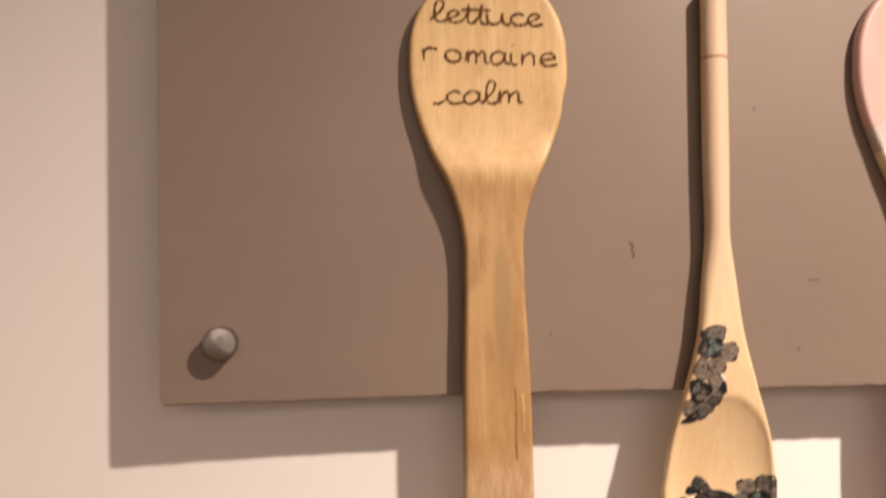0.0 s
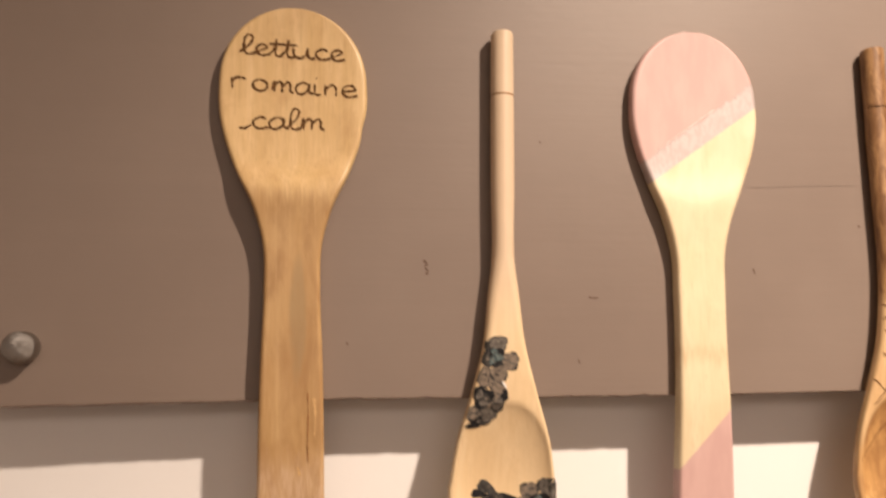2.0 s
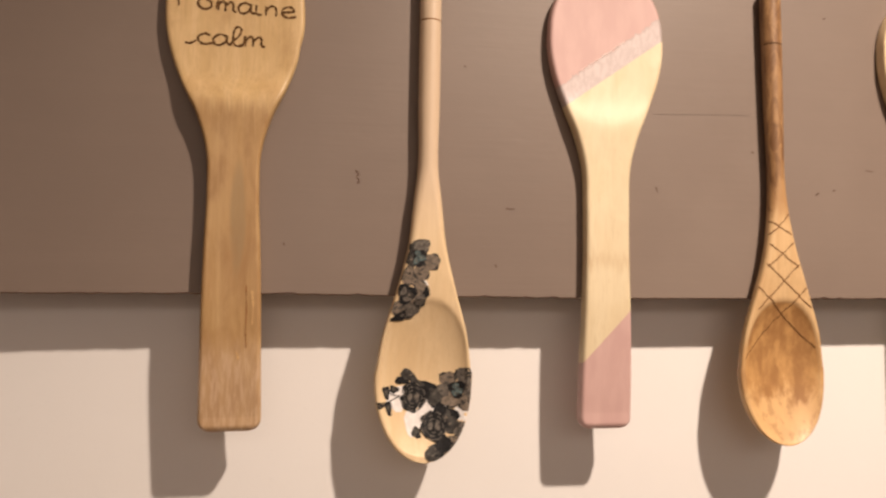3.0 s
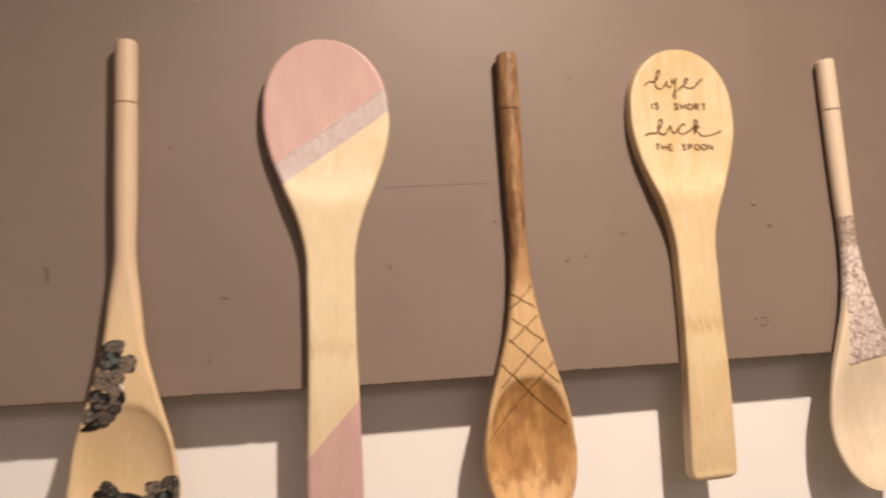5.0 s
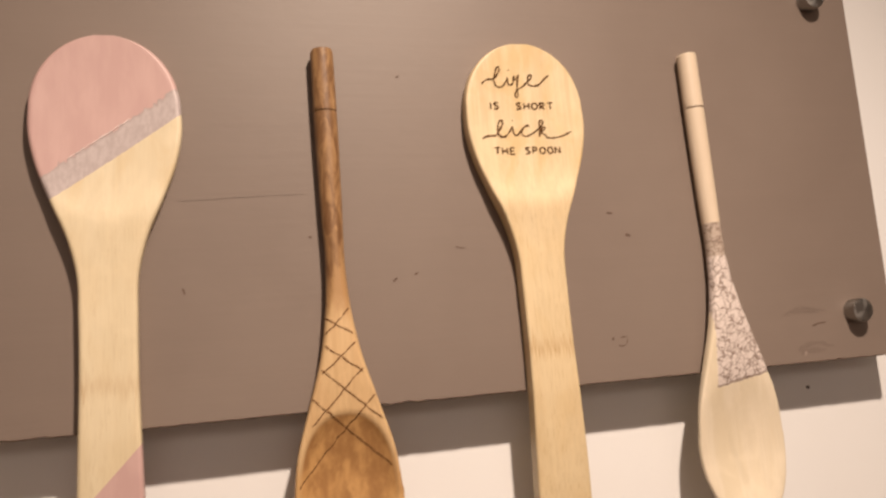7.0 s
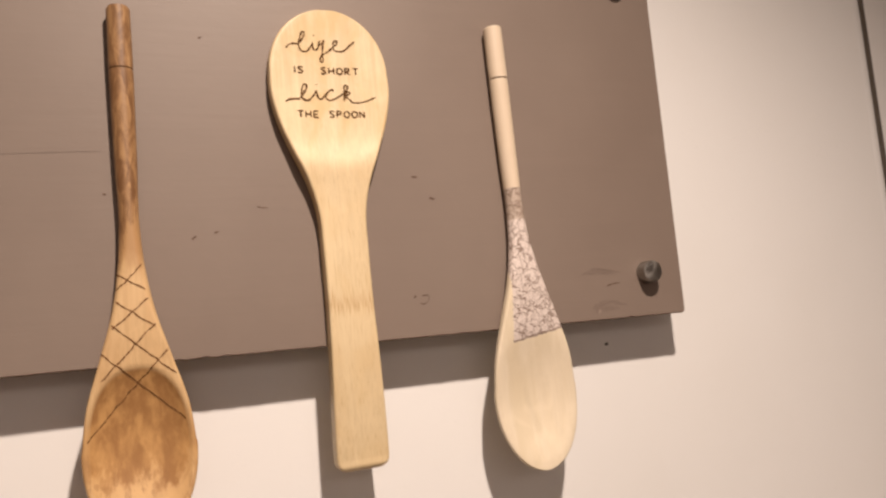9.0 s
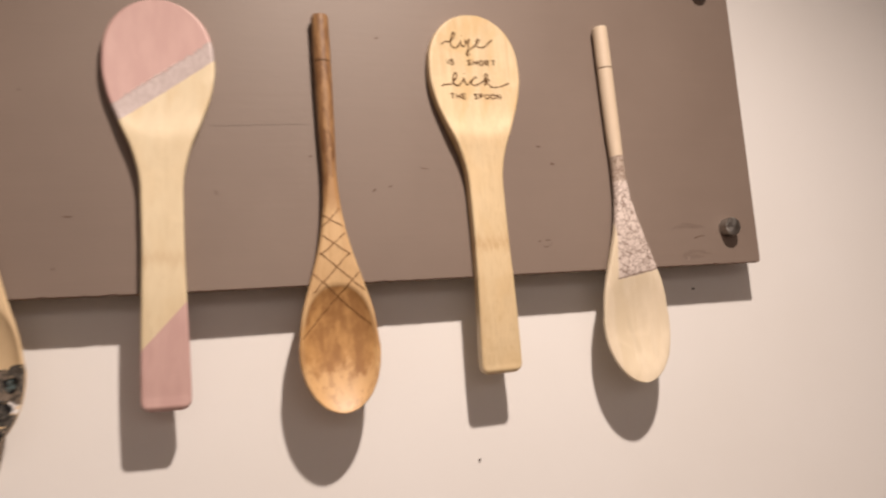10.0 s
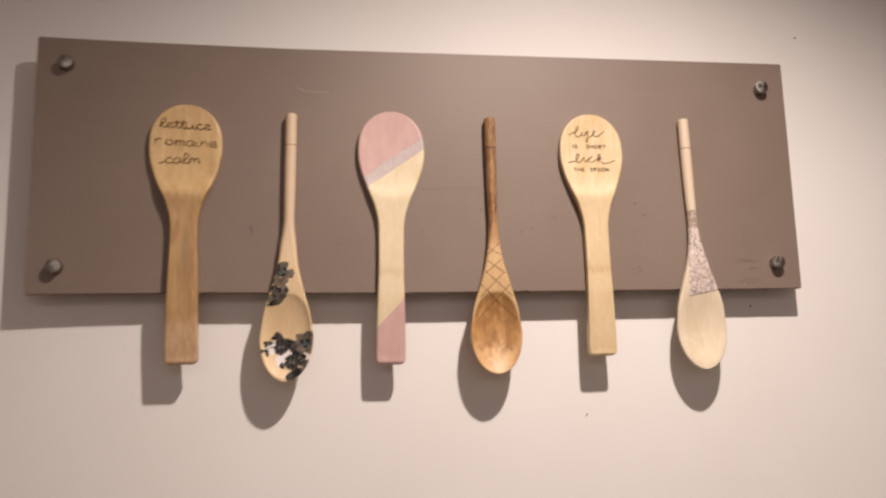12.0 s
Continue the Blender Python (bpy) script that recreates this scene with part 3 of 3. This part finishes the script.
# a split with a pale fleck beside it, and small gouges in the handle
ribbons("split", [bend([(0.0085, 0.209), (0.0088, 0.222), (0.0085, 0.236), (0.0088, 0.245)])], 0.0007, one.front, BURNT_SOFT, one.ob, "dark split along the grain", 0.0002, 0.7)
ribbons("fleck", [bend([(0.0118, 0.212), (0.0125, 0.222), (0.0120, 0.232)]), bend([(0.0035, 0.247), (0.0048, 0.2515)])], 0.0013, one.front, FLECK, one.ob, "pale worn fleck", 0.0002, 0.7)

# beech spoon with pasted flowers
two = round_spoon("wooden_spoon", "pale beech spoon with pasted dark flower prints", (0.2806, 1.6078), 1.05, WOOD_BEECH, 0.0066, 0.0065, 0.0297, -0.0060, -0.0115, 0.3045, 0.0062, (0.395, 0.61, 0.86), 0.75, 1.33)
ring_line(two, 0.0375, BURNT_SOFT)


def scraps(*spots):
    for k, (x, s, rx, ry) in enumerate(spots):
        bm = bmesh.new()
        blob(bm, x / 1000, s / 1000, rx / 1000, ry / 1000, 0.3, two.front, 0.00012 + 0.00001 * k, 0, random.Random(5 + k), 0.14)
        part("paper_scrap", bm, PAPER, two.ob, "white paper left round a print")


def print_petals(name, petals, seed, label=""):
    """A pasted print. petals: millimetres across and down, two half sizes, turn in degrees, tone (0 black to 4 blue-grey)."""
    rng, bm = random.Random(seed), bmesh.new()
    for k, (x, s, rx, ry, turn, tone) in enumerate(petals):
        x, s, rx, ry, turn = x / 1000, (s + 1.6) / 1000, rx / 880, ry / 880, radians(turn)
        lift = 0.00024 + 0.000035 * k
        if tone:
            blob(bm, x, s, rx + 0.0002, ry + 0.0002, turn, two.front, lift, 1, rng, 0.15)
            blob(bm, x, s, rx * 0.94, ry * 0.94, turn, two.front, lift + 0.00002, tone, rng, 0.17)
            for _ in range(3):
                blob(bm, x + rx * rng.uniform(-0.4, 0.4), s + ry * rng.uniform(-0.4, 0.4), rx * 0.32, ry * 0.12, turn + rng.uniform(-1.2, 1.2), two.front, lift + 0.00003, rng.choice((1, 2, 3)), rng, 0.3)
        else:
            blob(bm, x, s, rx, ry, turn, two.front, lift, 0, rng, 0.2)
    return part(name, bm, (PETAL_BLACK, PETAL_INK, PETAL_GREY, PETAL_BROWN, PETAL_CORE), two.ob, label)


def rose(x, s, r, seed):
    """A dark rose: scalloped black petals, thin pale petal edges and two pale folds at its heart."""
    rng = random.Random(seed)
    petals = [(x, s, r * 0.8, r * 0.88, 0, 0)]
    for k in range(8):
        a = 45 * k + rng.uniform(-9, 9)
        petals.append((x + 0.76 * r * math.cos(radians(a)), s + 0.84 * r * math.sin(radians(a)), r * rng.uniform(0.22, 0.28), r * rng.uniform(0.26, 0.34), a, 0))
    petals += [(x - 0.24 * r, s, 0.15 * r, 0.25 * r, 10, 2), (x + 0.26 * r, s + 0.03 * r, 0.16 * r, 0.26 * r, -12, 2)]
    edges = []
    for ring, count in ((0.46, 5), (0.70, 7), (0.93, 8)):
        for k in range(count):
            a = 360 * (k + rng.uniform(-0.15, 0.15)) / count + 70 * ring
            wide = 300 / count * rng.uniform(0.30, 0.5)
            edges.append([((x + r * ring * math.cos(radians(b)) * (1 - 0.004 * abs(b - a))) / 1000, (s + 1.6 + 1.1 * r * ring * math.sin(radians(b)) * (1 - 0.004 * abs(b - a))) / 1000) for b in np.linspace(a - wide, a + wide, 9)])
    ribbons("petal_edges", edges, 0.00055, two.front, PETAL_GREY, two.ob, "thin grey printed petal edges", 0.00080, 0.5)
    return petals


scraps((-5.5, 281.0, 5.5, 8.0), (-15.5, 267.5, 6.5, 7.5), (-9.6, 197.0, 2.2, 3.0), (-1.6, 200.5, 2.0, 3.0), (24.0, 276.5, 5.5, 4.0), (4.0, 272.0, 9.0, 6.0), (13.0, 271.0, 4.0, 3.0))
print_petals("flower_print", [(-8.8, 177.0, 3.2, 2.4, 40, 1), (-4.0, 175.3, 4.5, 3.6, 10, 2), (2.2, 184.5, 4.3, 4.2, 0, 3), (-4.0, 191.0, 4.3, 4.0, 20, 3), (-10.0, 183.6, 3.0, 3.4, 0, 1), (-6.0, 182.4, 4.6, 4.6, 0, 0),
             (-6.2, 180.0, 2.0, 1.4, 60, 4), (-3.6, 182.8, 2.0, 1.5, 0, 4), (-7.2, 184.2, 2.0, 1.5, 120, 4)], 1, "grey-brown printed flower")
print_petals("flower_print", [(-11.6, 193.0, 3.0, 5.5, 10, 3), (-6.4, 196.4, 3.0, 2.6, 0, 3), (-8.4, 207.4, 4.6, 3.6, 0, 3), (-3.6, 201.0, 4.4, 4.0, 30, 3), (-1.0, 203.4, 2.0, 3.0, 20, 0), (-4.2, 208.0, 2.8, 3.4, 40, 2), (-17.6, 212.0, 4.2, 3.6, -20, 3), (-10.6, 213.8, 5.5, 3.6, -10, 2),
             (-16.2, 217.6, 4.6, 2.2, -25, 0), (-12.6, 203.6, 5.2, 5.0, 0, 0), (-14.2, 202.6, 1.6, 2.4, 30, 2), (-10.6, 204.4, 1.6, 2.2, -30, 1), (-12.2, 207.0, 2.4, 1.2, 0, 2)], 2, "brown printed flower with a black heart")
print_petals("flower_print", [(-8.6, 252.6, 4.6, 2.6, 28, 1), (-13.0, 255.8, 3.8, 1.9, 10, 0), (-3.4, 258.0, 4.0, 2.6, 40, 1), *rose(-5.6, 265.4, 7.9, 4)], 4, "black printed rose")
print_petals("leaf_print", [(3.6, 259.6, 4.6, 3.0, 20, 0), (9.6, 267.4, 3.6, 4.6, 10, 0), (12.6, 275.6, 3.4, 4.2, 0, 1), (6.6, 265.0, 4.0, 4.6, -20, 1), (1.8, 263.0, 2.6, 4.0, 30, 0), (11.0, 272.8, 3.2, 2.8, 0, 0)], 5, "black printed leaves")
print_petals("flower_print", [(15.4, 254.8, 4.2, 4.0, 30, 3), (25.0, 252.2, 4.6, 4.4, -20, 2), (27.4, 259.8, 3.0, 5.4, 0, 2), (25.6, 268.0, 4.2, 4.6, 10, 3), (16.8, 266.8, 4.6, 4.2, -20, 3), (13.0, 260.8, 3.4, 3.6, 0, 2),
             (20.6, 260.6, 4.2, 4.6, 0, 0), (20.0, 258.8, 1.6, 1.6, 0, 4), (22.2, 261.4, 1.8, 1.4, 30, 4), (19.4, 262.8, 1.6, 1.6, 70, 4)], 6, "grey-brown printed flower")
print_petals("flower_print", [(15.2, 276.6, 5.2, 5.2, 0, 0), (17.8, 282.0, 4.0, 4.4, 20, 1), (22.8, 284.6, 3.6, 4.6, 25, 2), (18.0, 292.2, 4.0, 4.6, 30, 3), (12.6, 296.6, 5.6, 4.4, -20, 0), (6.4, 297.6, 5.2, 4.2, 0, 1), (12.0, 291.6, 5.0, 4.0, 0, 0), *rose(6.6, 282.0, 8.0, 11)], 7, "black printed rose")
print_petals("leaf_print", [(-4.4, 285.6, 2.2, 2.4, 20, 1), (-3.0, 287.8, 1.6, 1.4, 0, 0)], 8, "small grey printed bud")
for x, s, rx, ry, a in ((-22.2, 262.4, 2.0, 3.6, -12), (-17.4, 260.8, 2.7, 2.0, 20), (-26.4, 270.2, 3.0, 1.4, 4), (-20.8, 271.4, 1.9, 3.8, -14)):
    print_petals("leaf_print", [(x, s, rx, ry, a, 0), (x, s, rx * 0.5, ry * 0.5, a, 1)], 9, "small black printed leaf")
ribbons("stem_print", [bend([(-0.0285, 0.2700), (-0.0220, 0.2698), (-0.0140, 0.2665)]), bend([(-0.0222, 0.2625), (-0.0185, 0.2655), (-0.0135, 0.2662)])], 0.0006, two.front, PETAL_BLACK, two.ob)

# pink and silver painted paddle
PADDLE_WIDTHS = (0.0255, 0.0352, 0.0388, 0.0355, 0.0280, 0.0206, 0.0155, 0.0145, 0.0145, 0.0154, 0.0164, 0.0168)
three = paddle("painted_paddle", "bamboo paddle painted pink with a silver band", (0.3960, 1.613), 0.92, WOOD_PINK, PADDLE_WIDTHS, 0.0098, 0.0012, 0.2942, 0.0008)

# the shine on the paint's raised upper edge, drawn as a pale stroke
ribbons("paint_ridge", [[(x, 0.0556 - 0.715 * x + 0.0002 * math.sin(x * 900)) for x in np.linspace(-0.019, 0.012, 24)]], 0.00045, three.front, RIDGE_GLINT, three.ob, "thin painted highlight along the ridge of paint", 0.0003, 0.7)

# stained spoon with a carved lattice
four = round_spoon("carved_spoon", "brown stained wooden spoon with burnt lattice lines", (0.5133, 1.6075), 0.08, WOOD_STAINED, 0.0068, 0.0057, 0.0303, -0.0085, -0.0130, 0.302, 0.0076, (0.38, 0.63, 0.885), 0.8)
ring_line(four)
down = [((-0.0080, 0.157), (0.0065, 0.166)), ((-0.0090, 0.172), (0.0105, 0.187)), ((-0.0120, 0.185), (0.0205, 0.214)), ((-0.0180, 0.200), (0.0245, 0.2395))]
up = [((0.0055, 0.152), (-0.0085, 0.166)), ((0.0075, 0.171), (-0.0115, 0.187)), ((0.0110, 0.185), (-0.0185, 0.2145)), ((0.0165, 0.200), (-0.0270, 0.2465))]
carver = random.Random(4)
for k, line in enumerate(down + up):
    shaky = bend([q + np.array((carver.uniform(-1, 1), carver.uniform(-1, 1))) * 0.00035 for q in dense(line, 0.0032)], 4)
    ribbons("burnt_line", [shaky], 0.00068, four.front, BURNT_LINE, four.ob, "", 0.00022 if k < 4 else 0.00016, 0.6)

# bare bamboo paddle with four lines of lettering
five = paddle("lettered_paddle", "bare bamboo paddle with burnt lettering on its head", (0.6365, 1.6140), -0.65, WOOD_BAMBOO, PADDLE_WIDTHS, 0.0108, 0.0010, 0.2910, 0.0014, 0.0016)
LIFE = ("0,0 5,5 12,7 18,7 23,13 27.5,21 26.6,25 23.5,23 20,13 18.5,6 20.5,-1.5 25,-3.5 31,-1.5 38,8", "38.3,11.5 39,2 43,0 47,4", "40.4,20.3 41.4,21.6",
        "46,3 49,13 47.5,8.5 50,8 54,12 55,15 53,6 51.6,-7.6 52.5,-15 49.5,-17 48,-12 52.5,-6 60.5,-1.5", "60.5,-1.5 67,5 73,10 74,14.7 70,14 68,7.5 70,1 79.5,0 86.5,3.5 93,10 100,15.5")
LICK = ("0,-3.5 4,-1 10,0 15.5,.6 19.7,5.7 24,13 23,16.4 20,15 18,6.8 18.4,1.6 22,-1 26,-.4 31,4.7 34.4,9.8", "34.4,10.8 35.4,3.7 38,.6 41.6,3 45.7,7.8", "34.9,16 35.7,17.1",
        "53.3,9.8 51.8,11.7 47,8.8 44.3,3.7 47,0 51.8,.6 58,3.7 64,7.8", "64,7.8 68,12 69.3,16 66.2,17 65.2,12 64.5,-.4", "65.2,5.7 68.9,9.8 71.3,8.8 68.9,6.4 65.6,5 70.3,1.6 73.8,-1.8 81.6,-1.8 90.8,.6 100,4.7")


def flowing(strokes, left, right, base, slope):
    """A joined-up word whose strokes are given in hundredths of its width."""
    unit, lines = (right - left) / 100, []
    for stroke in strokes:
        pts = [[float(v) * unit for v in q.split(",")] for q in stroke.split()]
        pts = bend(pts, 6) if len(pts) > 2 else pts
        lines.append([(left + u, base - v + slope * u) for u, v in pts])
    return lines


ribbons("lettering", flowing(LIFE, -0.0270, 0.0180, 0.0262, 0.03), 0.00105, five.front, BURNT_WORD, five.ob, "burnt cursive word life", 0.00022, 0.5)
ribbons("lettering", flowing(LICK, -0.0300, 0.0290, 0.0588, 0.02), 0.00105, five.front, BURNT_WORD, five.ob, "burnt cursive word lick", 0.00022, 0.5)
for text, left, right, base in (("IS", -0.0225, -0.0160, 0.0420), ("SHORT", -0.0055, 0.0195, 0.0422), ("THE", -0.0230, -0.0085, 0.0706), ("SPOON", -0.0025, 0.0210, 0.0706)):
    ribbons("lettering", word(text, CAPITALS, left, right, base, 0.0041, 0.01), 0.0010, five.front, BURNT_WORD, five.ob, "burnt capitals " + text)

# pale spoon with crackle paper on its neck
six = round_spoon("papered_spoon", "very pale wooden spoon with crackle-print paper neck", (0.7574, 1.6106), -1.35, WOOD_PAPERED, 0.0066, 0.0060, 0.0310, -0.0070, -0.0103, 0.3058, 0.0036, (0.41, 0.665, 0.91), 1.5)
ring_line(six)


# ---- the board ----
def fade(u):
    u = min(max(u, 0.0), 1.0)
    return u * u * (3 - 2 * u)


def board():
    """A thin painted panel with a slightly chipped lower edge, held off the wall by four capped spacers."""
    rng, bm = random.Random(3), bmesh.new()
    n, wide, low, high, t = 240, 0.90, 1.400, 1.690, 0.006
    rows = []
    ends = (0.0, 0.0003, 0.0008, 0.0016, 0.0026)
    for x in [*ends, *(wide * k / n for k in range(1, n)), *(wide - e for e in reversed(ends))]:
        chip = 0.00022 * rng.uniform(-1, 1) + (0.0009 * rng.random() if rng.random() < 0.07 else 0.0)
        z = low + chip + 0.0026 * fade(1 - (x - 0.14) / 0.28)
        fore = -0.0030 * max(0.0, 1 - x / 0.15) ** 2
        inset = max(0.0, 0.0026 - min(x, wide - x))
        round_off = 0.0026 - math.sqrt(max(0.0, 0.0026 ** 2 - inset ** 2))
        z, top = z + round_off, high - round_off + 0.0040 * max(0.0, 1 - x / 0.28)
        rows.append([bm.verts.new(v) for v in ((x, fore, z + 0.0006), (x, fore, top), (x, fore + t, top), (x, fore + t, z), (x, fore + 0.0007, z))])
    for a, b in zip(rows, rows[1:]):
        for k in range(5):
            f = bm.faces.new((a[k - 1], a[k], b[k], b[k - 1]))
            f.material_index = 1 if k in (0, 4) else 0
    bm.faces.new(rows[0])
    bm.faces.new(rows[-1][::-1])
    ob = part("display_board", bm, (BOARD, BOARD_EDGE))
    return tagged(ob, "taupe painted display board fixed off the wall by steel caps", "board")


panel = board()


def board_face(x, s, whole=False):
    return (0.0, x, s) if whole else 0.0


for x, z in ((0.0300, 1.4325), (0.0322, 1.6630), (0.8665, 1.6552), (0.8680, 1.4320)):
    cap = part("standoff", lathe(((0.0078, -0.0002), (0.0080, -0.0010), (0.0080, -0.0090), (0.0077, -0.0097), (0.0070, -0.0100), (0.0006, -0.0101))), STEEL, panel, "round brushed steel cap", True)
    cap.location = (x, -0.0020 if x < 0.1 else 0.0, z)
    cap.data.set_sharp_from_angle(angle=radians(35))
    part("spacer", lathe(((0.0075, 0.0058), (0.0075, WALL_Y + 0.0022))), STEEL, cap, "", True)


def scuff(points, width, material=SCUFF, name="scuff_mark"):
    ribbons(name, [bend([(x, -z) for x, z in points], 4)], width, board_face, material, panel, "", 0.00006 + 0.000004 * len(panel.children), 0.6)


scuff([(0.2345, 1.4775), (0.2365, 1.4755), (0.2355, 1.4735), (0.2370, 1.4715), (0.2360, 1.4695)], 0.0010)
scuff([(0.3290, 1.4565), (0.3320, 1.4560), (0.3350, 1.4562)], 0.0007)
scuff([(0.6895, 1.5065), (0.6920, 1.5060), (0.6940, 1.5062)], 0.0010)
scuff([(0.7010, 1.4920), (0.7030, 1.4912), (0.7050, 1.4910)], 0.0013)
scuff([(0.6840, 1.4270), (0.6850, 1.4262)], 0.0016)
scuff([(0.6880, 1.4225), (0.6900, 1.4215), (0.6935, 1.4230), (0.6945, 1.4260)], 0.0005)
scuff([(0.5475, 1.4700), (0.5490, 1.4715), (0.5505, 1.4720)], 0.0009)
scuff([(0.5605, 1.4735), (0.5630, 1.4745)], 0.0008)
scuff([(0.5870, 1.4890), (0.5900, 1.4882), (0.5940, 1.4880)], 0.0005)
scuff([(0.5580, 1.5940), (0.5605, 1.5950)], 0.0007)
scuff([(0.4305, 1.4730), (0.4312, 1.4705), (0.4318, 1.4690)], 0.0006)
scuff([(0.5000, 1.4985), (0.5020, 1.4980)], 0.0009)
scuff([(0.1925, 1.4330), (0.1930, 1.4310)], 0.0006)
scuff([(0.3220, 1.4215), (0.3225, 1.4190)], 0.0006)
scuff([(0.3030, 1.5465), (0.3035, 1.5450)], 0.0007)
scuff([(0.8330, 1.4240), (0.8390, 1.4255), (0.8450, 1.4258)], 0.0007)
scuff([(0.8180, 1.4345), (0.8280, 1.4350), (0.8400, 1.4330)], 0.0022, FAINT)
scuff([(0.8200, 1.4085), (0.8260, 1.4115), (0.8360, 1.4128), (0.8450, 1.4100)], 0.0024, FAINT)
scuff([(0.8215, 1.4065), (0.8300, 1.4080), (0.8420, 1.4075)], 0.0026, FAINT)
scuff([(0.8225, 1.4055), (0.8235, 1.4085), (0.8290, 1.4105)], 0.0006, FAINT)
scuff([(0.8240, 1.4045), (0.8252, 1.4075), (0.8262, 1.4050)], 0.0008, PALE_SCUFF)
scuff([(0.8300, 1.4118), (0.8370, 1.4128), (0.8440, 1.4105), (0.8490, 1.4098)], 0.0009, FAINT)
scuff([(0.8120, 1.4325), (0.8230, 1.4372), (0.8330, 1.4360), (0.8460, 1.4335)], 0.0008, FAINT)
scuff([(0.6895, 1.4272), (0.6945, 1.4272)], 0.0005)
scuff([(0.4300, 1.5212), (0.4550, 1.5222), (0.4850, 1.5232), (0.5000, 1.5235)], 0.00035, FAINT, "scratch")
scuff([(0.0440, 1.4385), (0.0520, 1.4360), (0.0600, 1.4345)], 0.0016, RUBBED, "rub_mark")
scuff([(0.0610, 1.4335), (0.0680, 1.4330), (0.0760, 1.4300)], 0.0022, RUBBED, "rub_mark")
scuff([(0.0560, 1.4420), (0.0640, 1.4395)], 0.0010, RUBBED, "rub_mark")
scuff([(0.2860, 1.6435), (0.2960, 1.6390), (0.3100, 1.6378), (0.3240, 1.6372)], 0.0009, PALE_SCUFF, "scratch")


# ---- small things on the wall ----
def nail(x, z, r):
    bm = lathe(((r, WALL_Y), (r, WALL_Y - 0.0012), (r * 0.6, WALL_Y - 0.0018)), 12)
    ob = part("nail_head", bm, DARK_TRIM, None, "", True)
    ob.location = (x, 0, z)
    tagged(ob, "tiny dark nail head in the white wall", "nail", "nails in the wall")


for x, z, r in ((0.847, 1.3815, 0.0011), (0.943, 1.740, 0.0010), (0.627, 1.2552, 0.0008)):
    nail(x, z, r)

fixture = part("wall_box", box((1.126, -0.020, 1.756), (1.30, WALL_Y, 1.90), 0.034, 5), DARK_BOX, None, "", True)
tagged(fixture, "dark grey rounded box fixed on the wall corner", "wall box")
